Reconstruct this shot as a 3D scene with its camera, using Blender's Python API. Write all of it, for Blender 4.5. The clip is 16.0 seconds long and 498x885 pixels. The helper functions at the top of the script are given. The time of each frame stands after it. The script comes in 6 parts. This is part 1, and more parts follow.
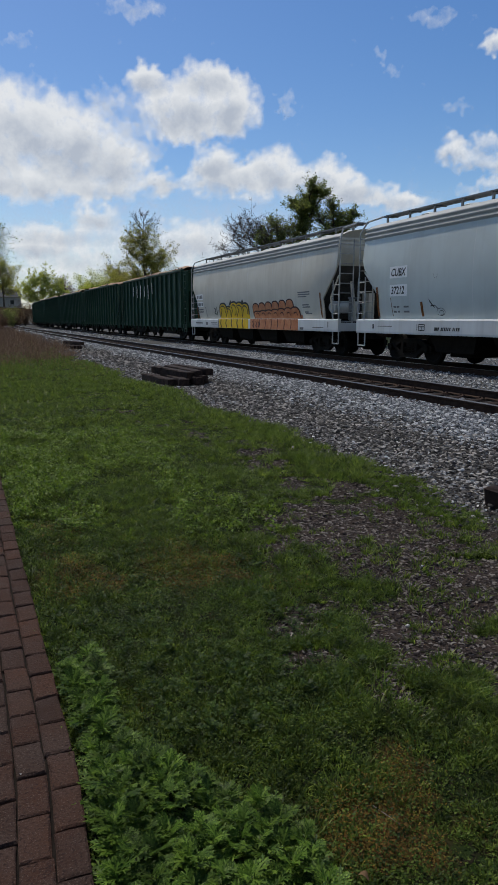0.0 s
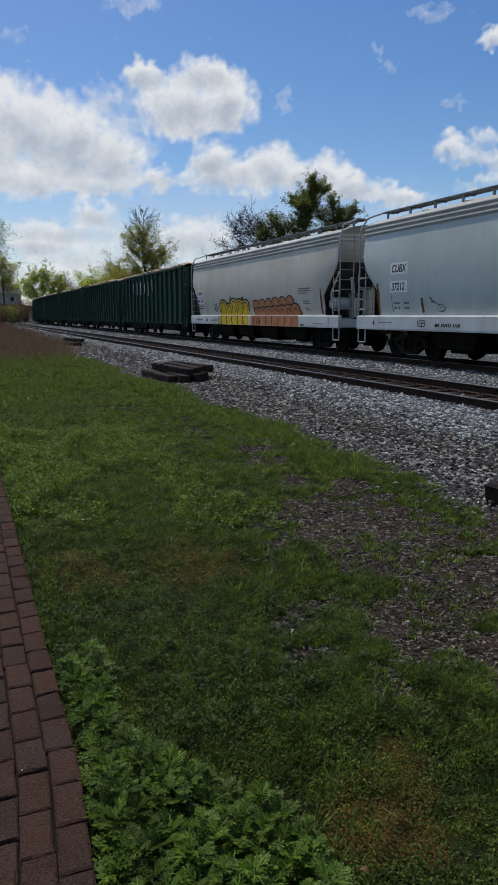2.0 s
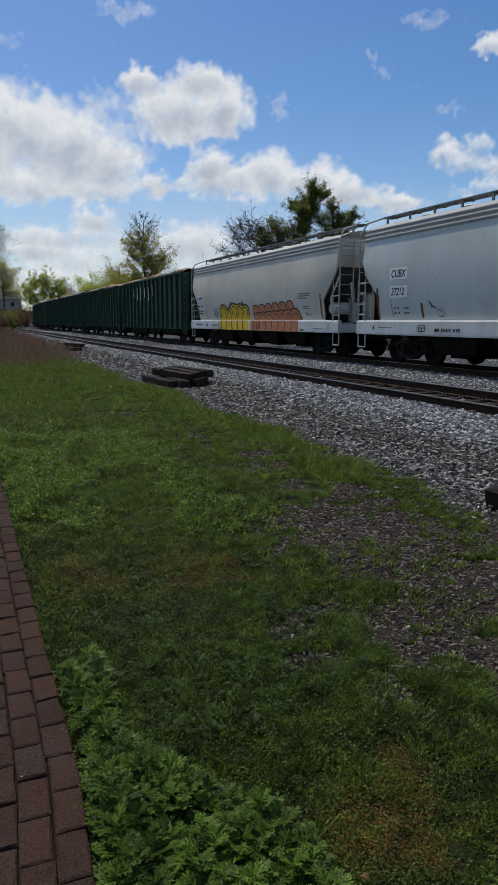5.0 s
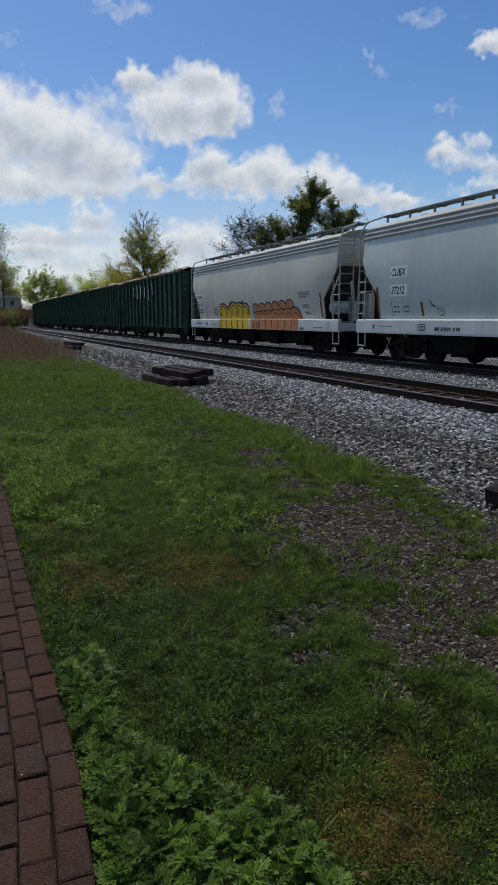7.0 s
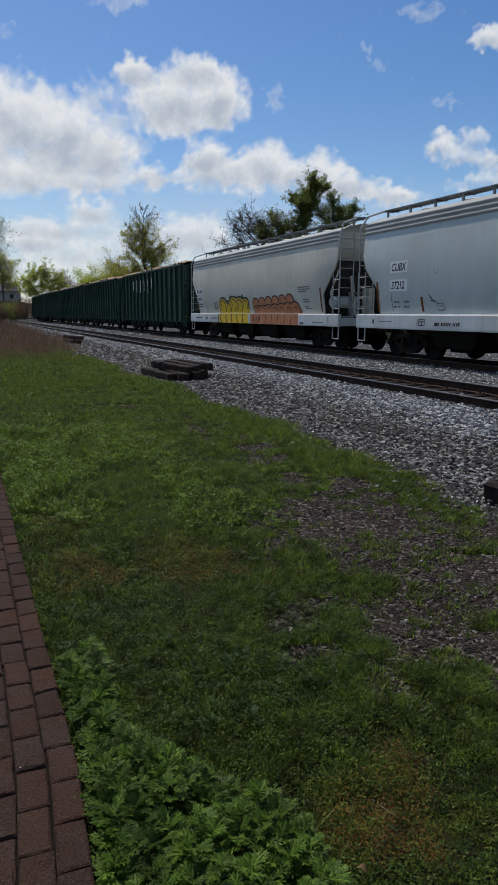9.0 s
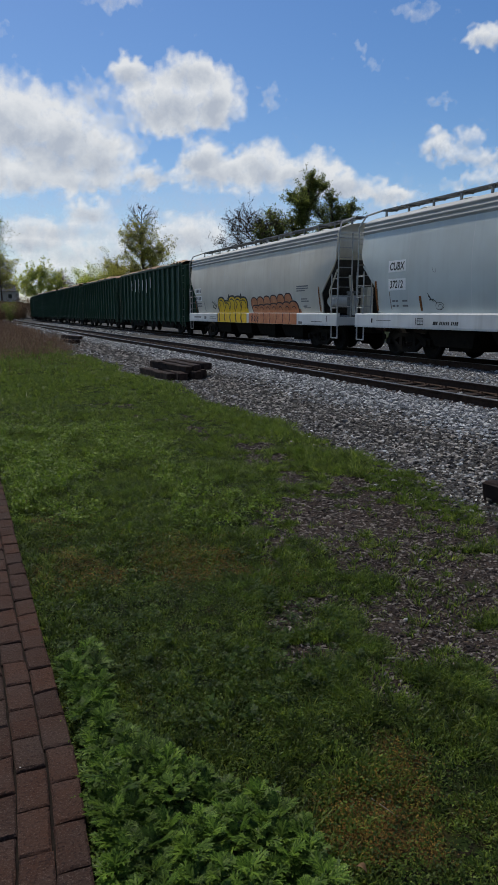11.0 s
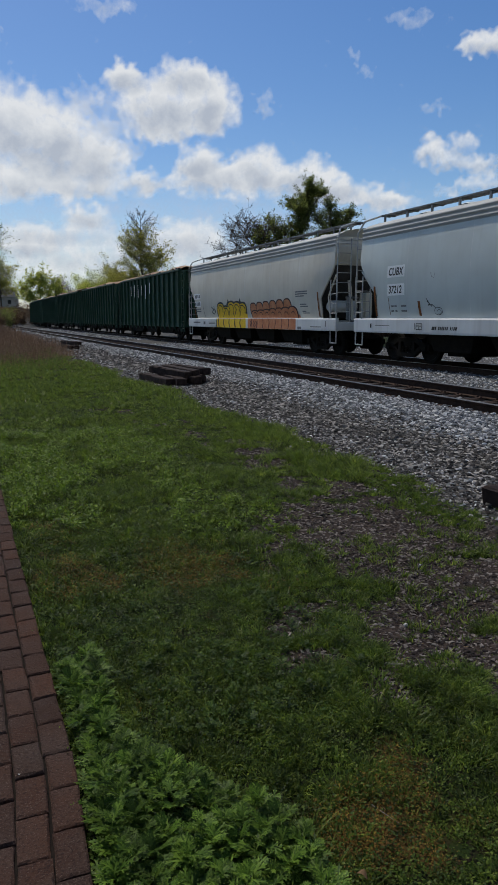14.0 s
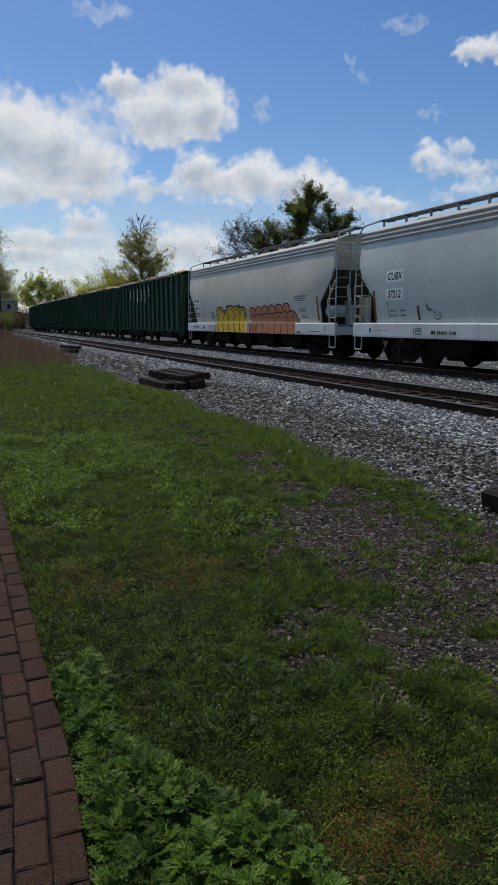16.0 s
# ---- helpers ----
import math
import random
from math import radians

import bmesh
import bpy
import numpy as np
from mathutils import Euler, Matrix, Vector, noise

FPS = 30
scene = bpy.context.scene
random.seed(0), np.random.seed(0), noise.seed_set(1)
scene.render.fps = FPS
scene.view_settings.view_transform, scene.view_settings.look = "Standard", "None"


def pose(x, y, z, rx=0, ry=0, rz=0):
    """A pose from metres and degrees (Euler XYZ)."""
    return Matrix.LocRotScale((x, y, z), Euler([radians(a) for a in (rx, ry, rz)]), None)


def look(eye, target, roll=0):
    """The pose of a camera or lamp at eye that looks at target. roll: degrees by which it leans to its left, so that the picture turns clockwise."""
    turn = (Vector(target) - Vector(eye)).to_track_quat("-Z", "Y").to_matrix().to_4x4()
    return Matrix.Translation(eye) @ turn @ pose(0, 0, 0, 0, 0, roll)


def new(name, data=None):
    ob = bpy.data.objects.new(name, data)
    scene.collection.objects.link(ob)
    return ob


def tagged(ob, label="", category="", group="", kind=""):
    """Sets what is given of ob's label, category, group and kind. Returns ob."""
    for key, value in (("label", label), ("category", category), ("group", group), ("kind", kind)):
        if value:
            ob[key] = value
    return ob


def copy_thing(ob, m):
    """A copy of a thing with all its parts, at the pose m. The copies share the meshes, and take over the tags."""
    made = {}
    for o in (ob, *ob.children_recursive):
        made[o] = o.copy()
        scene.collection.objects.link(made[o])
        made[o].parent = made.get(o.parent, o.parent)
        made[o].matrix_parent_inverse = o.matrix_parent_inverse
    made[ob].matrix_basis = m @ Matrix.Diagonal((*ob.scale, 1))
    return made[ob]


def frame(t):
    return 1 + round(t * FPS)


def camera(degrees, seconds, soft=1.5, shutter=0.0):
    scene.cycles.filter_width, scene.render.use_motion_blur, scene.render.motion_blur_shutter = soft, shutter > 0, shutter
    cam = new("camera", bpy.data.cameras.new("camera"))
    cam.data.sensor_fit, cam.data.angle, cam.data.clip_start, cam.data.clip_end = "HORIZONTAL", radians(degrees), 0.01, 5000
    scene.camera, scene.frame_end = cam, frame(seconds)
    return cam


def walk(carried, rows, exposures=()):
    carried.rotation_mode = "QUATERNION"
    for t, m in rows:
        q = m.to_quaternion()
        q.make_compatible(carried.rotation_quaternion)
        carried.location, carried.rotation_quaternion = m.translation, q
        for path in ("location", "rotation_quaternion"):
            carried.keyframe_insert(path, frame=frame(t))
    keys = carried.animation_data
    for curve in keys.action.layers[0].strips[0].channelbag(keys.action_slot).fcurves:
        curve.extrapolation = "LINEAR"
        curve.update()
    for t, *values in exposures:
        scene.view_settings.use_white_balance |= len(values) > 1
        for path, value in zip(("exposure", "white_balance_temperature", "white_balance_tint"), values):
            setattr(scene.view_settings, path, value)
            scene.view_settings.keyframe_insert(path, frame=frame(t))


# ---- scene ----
# The camera: a phone held still by a standing observer on a brick path; it only sways.
# World: x across the tracks towards the train, y along the tracks, z = 0 on the path.
EYE = (0.0, 0.0, 1.53)
LENS = 40.36
cam = camera(LENS, 16.0, 0.6)
walk(cam, [(t, pose(*EYE, *turn)) for t, *turn in [      # seconds, and the turn in degrees
    (0.0, 79.674, -0.124, -22.913), (0.5, 79.656, -0.068, -22.890), (1.0, 79.510, -0.075, -22.886),
    (1.5, 79.409, -0.070, -22.887), (2.0, 79.387, -0.043, -22.893), (2.5, 79.491, -0.054, -22.907),
    (3.0, 79.699, -0.015, -22.901), (3.5, 79.904, -0.010, -22.897), (4.0, 79.831, -0.015, -22.897),
    (6.5, 79.768, -0.003, -22.899), (7.0, 79.700, 0.000, -22.900), (7.5, 79.563, -0.040, -22.904),
    (8.0, 79.401, -0.113, -22.927), (8.5, 79.243, -0.222, -22.921), (9.0, 79.242, -0.254, -22.920),
    (11.5, 79.191, -0.124, -23.051), (12.0, 79.330, -0.121, -23.047), (12.5, 79.630, -0.050, -23.041),
    (13.0, 79.827, -0.106, -23.048), (13.5, 79.755, -0.061, -23.104), (14.0, 79.630, -0.054, -23.112),
    (14.5, 79.560, -0.104, -23.126), (15.0, 79.696, -0.097, -23.134), (15.5, 79.889, -0.077, -23.172),
    (16.0, 79.994, -0.066, -23.169)]],
     [(0.0, -0.03), (9.0, -0.045), (16.0, -0.07)])

# ---- world and sun: a high sun ahead, along the tracks ----
SUN_TURN, SUN_HEIGHT = -9.0, 58.0      # degrees from +y towards +x; above the horizon
world = bpy.data.worlds.new("sky")
scene.world = world
world.use_nodes = True
wn, wl = world.node_tree.nodes, world.node_tree.links
sky = wn.new("ShaderNodeTexSky")
sky.sky_type, sky.sun_disc = "NISHITA", False
sky.sun_elevation, sky.sun_rotation = radians(SUN_HEIGHT), radians(SUN_TURN)
sky.air_density, sky.dust_density, sky.ozone_density = 1.0, 0.5, 1.4
wn["Background"].inputs["Strength"].default_value = 0.103
vivid = wn.new("ShaderNodeHueSaturation")
vivid.inputs["Hue"].default_value, vivid.inputs["Saturation"].default_value = 0.507, 1.34
wl.new(sky.outputs["Color"], vivid.inputs["Color"])
wl.new(vivid.outputs["Color"], wn["Background"].inputs["Color"])
sun = new("sun", bpy.data.lights.new("sun", "SUN"))
sun.data.energy, sun.data.angle, sun.data.color = 3.15, radians(2.5), (1.0, 0.94, 0.82)
a, e = radians(SUN_TURN), radians(SUN_HEIGHT)
sun.matrix_world = look((math.sin(a) * math.cos(e) * 60, math.cos(a) * math.cos(e) * 60, math.sin(e) * 60), (0, 0, 0))


# ---- materials ----
def mat(name, rough=0.7, metal=0.0):
    m = bpy.data.materials.new(name)
    m.use_nodes = True
    b = m.node_tree.nodes["Principled BSDF"]
    b.inputs["Roughness"].default_value, b.inputs["Metallic"].default_value = rough, metal
    return m, m.node_tree.nodes, m.node_tree.links, b


def rgb(c):
    return (*c, 1.0)


def tex_noise(n, l, scale, detail=4.0, coords=None, stretch=None, rough=0.55):
    t = n.new("ShaderNodeTexNoise")
    t.inputs["Scale"].default_value, t.inputs["Detail"].default_value = scale, detail
    t.inputs["Roughness"].default_value = rough
    if coords is None:
        coords = n.new("ShaderNodeNewGeometry").outputs["Position"]
    if stretch:
        v = n.new("ShaderNodeVectorMath")
        v.operation = "MULTIPLY"
        v.inputs[1].default_value = stretch
        l.new(coords, v.inputs[0])
        coords = v.outputs[0]
    l.new(coords, t.inputs["Vector"])
    return t.outputs["Fac"]


def ramp(n, l, fac, *stops):
    r = n.new("ShaderNodeValToRGB")
    while len(r.color_ramp.elements) < len(stops):
        r.color_ramp.elements.new(0.5)
    for el, (p, c) in zip(r.color_ramp.elements, stops):
        el.position, el.color = p, rgb(c) if len(c) == 3 else c
    l.new(fac, r.inputs["Fac"])
    return r.outputs["Color"]


def blend(n, l, fac, a, b, mode="MIX"):
    x = n.new("ShaderNodeMix")
    x.data_type, x.blend_type = "RGBA", mode
    for sock, v in ((x.inputs["Factor"], fac), (x.inputs["A"], a), (x.inputs["B"], b)):
        if hasattr(v, "links"):
            l.new(v, sock)
        elif isinstance(v, tuple):
            sock.default_value = rgb(v)
        else:
            sock.default_value = v
    return x.outputs["Result"]


def relief(n, l, b, height, strength=0.4, distance=0.01):
    k = n.new("ShaderNodeBump")
    k.inputs["Strength"].default_value, k.inputs["Distance"].default_value = strength, distance
    l.new(height, k.inputs["Height"])
    l.new(k.outputs["Normal"], b.inputs["Normal"])


def painted(name, base, dirt, rough=0.5, streaks=0.5, metal=0.0):
    """Weathered paint: large patches, rain streaks that run down, fine specks."""
    m, n, l, b = mat(name, rough, metal)
    pos = n.new("ShaderNodeTexCoord").outputs["Object"]
    big = tex_noise(n, l, 0.7, 3, pos)
    run = tex_noise(n, l, 5.0, 4, pos, (1.0, 1.0, 0.07))
    fine = tex_noise(n, l, 40.0, 3, pos)
    c = blend(n, l, ramp(n, l, big, (0.35, (0, 0, 0)), (0.75, (0.55, 0.55, 0.55))), base, dirt)
    c = blend(n, l, ramp(n, l, run, (0.5, (0, 0, 0)), (0.8, (streaks, streaks, streaks))), c, dirt)
    c = blend(n, l, ramp(n, l, fine, (0.62, (0, 0, 0)), (0.75, (0.25, 0.25, 0.25))), c, dirt)
    l.new(c, b.inputs["Base Color"])
    l.new(ramp(n, l, big, (0.3, (rough - 0.08,) * 3), (0.7, (rough + 0.12,) * 3)), b.inputs["Roughness"])
    relief(n, l, b, big, 0.25, 0.02)
    return m


def stony(name, dark, mid, light, scale=1.0, rough=0.9):
    """Crushed stone: every stone its own tone, with grain."""
    m, n, l, b = mat(name, rough)
    g = n.new("ShaderNodeNewGeometry")
    c = ramp(n, l, g.outputs["Random Per Island"], (0.0, dark), (0.55, mid), (0.93, light))
    b.inputs["Specular IOR Level"].default_value = 0.2
    f = tex_noise(n, l, 60.0 * scale, 4)
    c = blend(n, l, 0.6, c, ramp(n, l, f, (0.3, (0.45, 0.45, 0.45)), (0.7, (1.2, 1.2, 1.2))), "MULTIPLY")
    l.new(c, b.inputs["Base Color"])
    relief(n, l, b, f, 0.5, 0.005)
    return m


def leafy(name, dark, mid, light, gloss=0.5, sheer=0.3, spec=0.12):
    """Leaves or blades: tone by piece, patches over the ground, light passing through."""
    m, n, l, b = mat(name, gloss)
    g = n.new("ShaderNodeNewGeometry")
    c = ramp(n, l, g.outputs["Random Per Island"], (0.0, dark), (0.5, mid), (1.0, light))
    patch = tex_noise(n, l, 0.9, 3)
    spot = tex_noise(n, l, 9.0, 3)
    c = blend(n, l, ramp(n, l, patch, (0.35, (0, 0, 0)), (0.7, (0.6, 0.6, 0.6))), c, mid)
    c = blend(n, l, 1.0, c, ramp(n, l, spot, (0.30, (0.38, 0.38, 0.40)), (0.70, (1.65, 1.58, 1.45))), "MULTIPLY")
    l.new(c, b.inputs["Base Color"])
    b.inputs["Specular IOR Level"].default_value = spec
    t = n.new("ShaderNodeBsdfTranslucent")
    l.new(c, t.inputs["Color"])
    mixer = n.new("ShaderNodeMixShader")
    mixer.inputs["Fac"].default_value = sheer
    l.new(b.outputs[0], mixer.inputs[1])
    l.new(t.outputs[0], mixer.inputs[2])
    l.new(mixer.outputs[0], n["Material Output"].inputs["Surface"])
    return m


def simple(name, c1, c2, scale=8.0, rough=0.7, metal=0.0, bump=0.3):
    m, n, l, b = mat(name, rough, metal)
    if rough > 0.7:
        b.inputs["Specular IOR Level"].default_value = 0.15
    pos = n.new("ShaderNodeTexCoord").outputs["Object"]
    f = tex_noise(n, l, scale, 5, pos)
    g = tex_noise(n, l, scale * 9, 3, pos)
    c = ramp(n, l, f, (0.3, c1), (0.7, c2))
    c = blend(n, l, 0.5, c, ramp(n, l, g, (0.3, (0.6, 0.6, 0.6)), (0.7, (1.15, 1.15, 1.15))), "MULTIPLY")
    l.new(c, b.inputs["Base Color"])
    relief(n, l, b, g, bump, 0.006)
    return m


M_GREY = painted("grey_car_paint", (0.55, 0.595, 0.575), (0.41, 0.425, 0.40), 0.5, 0.35)
M_GREY_WARM = painted("warm_grey_car_paint", (0.63, 0.59, 0.50), (0.45, 0.40, 0.32), 0.55, 0.45)
M_SILL = painted("pale_sill_paint", (0.66, 0.67, 0.665), (0.40, 0.38, 0.35), 0.5, 0.5)
M_GREEN = painted("dark_green_car_paint", (0.003, 0.044, 0.020), (0.004, 0.016, 0.008), 0.62, 0.6)
M_ROOF_DUST = painted("dusty_roof_paint", (0.37, 0.375, 0.365), (0.25, 0.245, 0.23), 0.65, 0.25)
M_LADDER = simple("worn_grey_steel", (0.30, 0.30, 0.285), (0.48, 0.475, 0.455), 8.0, 0.6)
# Grime, with the shade of the open ends put into the same dark colour.
M_GRIME_SHADE = simple("grimy_shaded_end_sheet", (0.05, 0.045, 0.04), (0.12, 0.11, 0.10), 2.0, 0.8)
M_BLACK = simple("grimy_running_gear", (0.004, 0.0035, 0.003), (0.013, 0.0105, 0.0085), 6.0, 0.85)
M_RUST = simple("rusty_iron", (0.02, 0.011, 0.008), (0.055, 0.03, 0.019), 9.0, 0.8)
M_RAILTOP = simple("worn_rail_steel", (0.12, 0.11, 0.10), (0.26, 0.24, 0.22), 5.0, 0.35, 0.9, 0.1)
M_TIE = simple("creosoted_wood", (0.013, 0.008, 0.007), (0.042, 0.026, 0.021), 7.0, 0.85)
M_GALV = simple("galvanised_steel", (0.13, 0.135, 0.135), (0.24, 0.24, 0.235), 6.0, 0.6, 0.3, 0.15)
M_ORANGE = simple("orange_rust_stake", (0.16, 0.055, 0.015), (0.3, 0.12, 0.035), 10.0, 0.8)
M_STONE = stony("ballast_stone", (0.055, 0.059, 0.065), (0.195, 0.203, 0.217), (0.54, 0.545, 0.545))
M_STONE_OLD = stony("old_ballast_stone", (0.022, 0.020, 0.019), (0.070, 0.065, 0.061), (0.36, 0.335, 0.31))
M_CHIP = stony("trodden_stone_chips", (0.014, 0.010, 0.009), (0.044, 0.034, 0.030), (0.20, 0.175, 0.155))
M_WHITE = simple("white_marking_paint", (0.84, 0.84, 0.82), (0.93, 0.93, 0.92), 20.0, 0.6)
M_INK = simple("black_marking_paint", (0.012, 0.012, 0.013), (0.03, 0.03, 0.03), 20.0, 0.6)
# ---- small tools ----
def finish(bm, name, material, smooth=False):
    me = bpy.data.meshes.new(name)
    bm.to_mesh(me)
    bm.free()
    for m in (material if isinstance(material, (list, tuple)) else [material]):
        me.materials.append(m)
    if smooth:
        me.polygons.foreach_set("use_smooth", [True] * len(me.polygons))
    return me


def part(name, bm, material, parent, label="", smooth=False):
    """Links a bmesh, or a mesh, as one object under a thing or a part."""
    me = bm if isinstance(bm, bpy.types.Mesh) else finish(bm, name, material, smooth)
    ob = new(name, me)
    ob.parent = parent
    return tagged(ob, label)


def from_arrays(name, verts, faces, material, smooth=False):
    """A mesh from numpy arrays: verts (n, 3), faces (m, 3) or (m, 4)."""
    me = bpy.data.meshes.new(name)
    verts, faces = np.asarray(verts, np.float32), np.asarray(faces, np.int32)
    k = faces.shape[1]
    me.vertices.add(len(verts))
    me.vertices.foreach_set("co", verts.ravel())
    me.loops.add(faces.size)
    me.loops.foreach_set("vertex_index", faces.ravel())
    me.polygons.add(len(faces))
    me.polygons.foreach_set("loop_start", np.arange(0, faces.size, k, dtype=np.int32))
    me.update(calc_edges=True)
    if smooth:
        me.polygons.foreach_set("use_smooth", np.ones(len(faces), bool))
    if material is not None:
        me.materials.append(material)
    return me


def box(bm, x0, x1, y0, y1, z0, z1, bevel=0.0):
    g = bmesh.ops.create_cube(bm, size=1.0)
    for v in g["verts"]:
        v.co = Vector(((x0 + x1) / 2 + v.co.x * (x1 - x0), (y0 + y1) / 2 + v.co.y * (y1 - y0), (z0 + z1) / 2 + v.co.z * (z1 - z0)))
    if bevel:
        edges = list({e for v in g["verts"] for e in v.link_edges})
        bmesh.ops.bevel(bm, geom=edges, offset=bevel, segments=1, affect="EDGES")
    return bm


def tube(bm, p, q, r, r2=None, seg=8):
    """A round bar from p to q."""
    p, q = Vector(p), Vector(q)
    d = q - p
    m = Matrix.Translation((p + q) / 2) @ d.to_track_quat("Z", "Y").to_matrix().to_4x4()
    bmesh.ops.create_cone(bm, cap_ends=True, segments=seg, radius1=r, radius2=r if r2 is None else r2, depth=d.length, matrix=m)
    return bm


def bar_path(bm, points, r, seg=6):
    for p, q in zip(points, points[1:]):
        tube(bm, p, q, r, seg=seg)
    return bm


def prism(bm, outline, y0, y1, axis="y"):
    """An outline of (x, z) pairs drawn out along y (or of (y, z) pairs along x)."""
    put = (lambda a, b, t: (a, t, b)) if axis == "y" else (lambda a, b, t: (t, a, b))
    lo = [bm.verts.new(put(a, b, y0)) for a, b in outline]
    hi = [bm.verts.new(put(a, b, y1)) for a, b in outline]
    k = len(outline)
    for i in range(k):
        bm.faces.new((lo[i], lo[(i + 1) % k], hi[(i + 1) % k], hi[i]))
    bm.faces.new(lo[::-1])
    bm.faces.new(hi)
    bmesh.ops.recalc_face_normals(bm, faces=bm.faces)
    return bm


LATTICE = np.random.default_rng(3).random((256, 256))


def vnoise(x, y):
    """Smooth value noise, 0 to 1."""
    xi, yi = np.floor(x).astype(int), np.floor(y).astype(int)
    fx, fy = x - xi, y - yi
    fx, fy = fx * fx * (3 - 2 * fx), fy * fy * (3 - 2 * fy)
    g = lambda i, j: LATTICE[(xi + i) % 256, (yi + j) % 256]
    return (g(0, 0) * (1 - fx) + g(1, 0) * fx) * (1 - fy) + (g(0, 1) * (1 - fx) + g(1, 1) * fx) * fy


def fbm(x, y, octaves=4):
    s, a, t = 0.0, 1.0, 0.0
    for i in range(octaves):
        s, t = s + a * vnoise(x * 2 ** i + 17.3 * i, y * 2 ** i + 5.1 * i), t + a
        a *= 0.5
    return s / t


def step(a, b, x):
    t = np.clip((x - a) / (b - a), 0, 1)
    return t * t * (3 - 2 * t)


# ---- the plan ----
RAIL = 0.23            # top of rail
TIE_TOP = RAIL - 0.17
NEAR, FAR = 8.33, 13.42   # the two tracks' centre lines
PATH_EDGE = 0.27


def sway(y):
    """The path's edge bears slightly away where it passes the observer."""
    return 0.008 - 0.05 * step(2.3, 1.3, np.asarray(y, float))


def bend(y):
    """How far the tracks swing to the right on the curve far off."""
    y = np.asarray(y, float)
    return np.where(y < 85, 0, 1.0e-5 * np.clip(y - 85, 0, 115) ** 3) + np.clip(y - 200, 0, None) * 0.397


def toe(y):
    """Where the ballast meets the grass."""
    return 4.15 + 0.9 * (fbm(y * 0.45, y * 0 + 3.3, 3) - 0.5) + 0.012 * np.clip(y - 20, 0, 60) - 0.6 * np.exp(-((y - 4.1) / 1.3) ** 2)


def lump(x, y, cx, cy, rx, ry):
    return np.exp(-((x - cx) / rx) ** 2 - ((y - cy) / ry) ** 2)


def bareness(x, y):
    """Trodden patches of chips and soil in the grass."""
    b = 1.2 * lump(x, y, 2.12, 2.58, 0.54, 0.50) + 1.1 * lump(x, y, 2.55, 3.5, 0.66, 0.9) + 0.78 * lump(x, y, 2.95, 4.7, 0.62, 1.0)
    b += 0.55 * lump(x, y, 3.2, 7.5, 0.4, 2.2) + 1.35 * lump(x, y, 1.46, 2.95, 0.13, 0.12) + 1.35 * lump(x, y, 1.45, 2.58, 0.16, 0.10)
    b += 0.45 * lump(x, y, 2.6, 11.0, 0.5, 2.0) + 0.8 * lump(x, y, 1.95, 2.05, 0.3, 0.12) + 0.6 * lump(x, y, 3.4, 3.6, 0.5, 1.0)
    n = fbm(x * 3.1, y * 3.1, 4) - 0.5
    m = fbm(x * 1.1 + 9, y * 0.6, 3) - 0.5
    n = n + 1.15 * (fbm(x * 6.7 + 3, y * 6.7, 3) - 0.5)
    return step(0.42, 0.70, b + 1.9 * n + 0.5 * m) * step(0.06, 0.30, b)


def dryness(x, y):
    """Patches where the turf is brown and thin."""
    d = 1.25 * lump(x, y, 1.25, 4.1, 0.36, 0.5) + 0.9 * lump(x, y, 0.62, 5.2, 0.2, 0.35) + 1.0 * lump(x, y, 1.06, 1.68, 0.36, 0.2) + 1.0 * lump(x, y, 0.55, 4.05, 0.18, 0.5)
    d += 0.4 * lump(x, y, 1.25, 1.45, 0.3, 0.15) + 0.62 * step(120, 150, y) * step(40, 10, np.abs(x))
    return step(0.3, 0.85, d + 0.9 * (fbm(x * 2.3 + 40, y * 2.3, 4) - 0.5) + 1.1 * (fbm(x * 9 + 4, y * 9, 3) - 0.5))


def on_ballast(x, y):
    return step(-0.25, 0.3, x - bend(y) - toe(y) + 0.5 * (fbm(x * 2.5, y * 2.5 + 70, 3) - 0.5)) * (1 - step(23.0, 26.0, x - bend(y)))


def height(x, y):
    """The ground's height without small bumps."""
    x = np.asarray(x, float) - bend(y)
    t = toe(y)
    up = step(0, 1, (x - t + 0.1) / (6.6 - t + 0.1))
    z = -0.06 + (TIE_TOP - 0.035 + 0.06) * up
    z = np.where(x > 15.2, TIE_TOP - 0.035 - 0.25 * step(15.2, 18.5, x), z)
    z = z + 0.075 * step(5.7, 6.7, x) * (1 - step(7.40, 7.47, x)) + 0.06 * step(9.22, 9.32, x) * (1 - step(12.45, 12.56, x))
    soft = np.where((x > PATH_EDGE + 0.05) & (x < t + 1), 1.0, 0.0)
    z = z + soft * 0.07 * (fbm(x * 1.3, np.asarray(y, float) * 1.3, 3) - 0.5)
    z = np.where(x < PATH_EDGE + 0.008 + sway(y), -0.09, z)
    far = step(60, 160, np.hypot(x - 8, y)) * step(3, 30, np.abs(x - 10))
    bank = step(146, 186, np.asarray(y, float)) * step(3, 9, NEAR - 1 - x)
    z = z + bank * 4.6
    return z + far * 1.6 * (fbm(x * 0.02 + 4, np.asarray(y, float) * 0.02, 3) - 0.35)


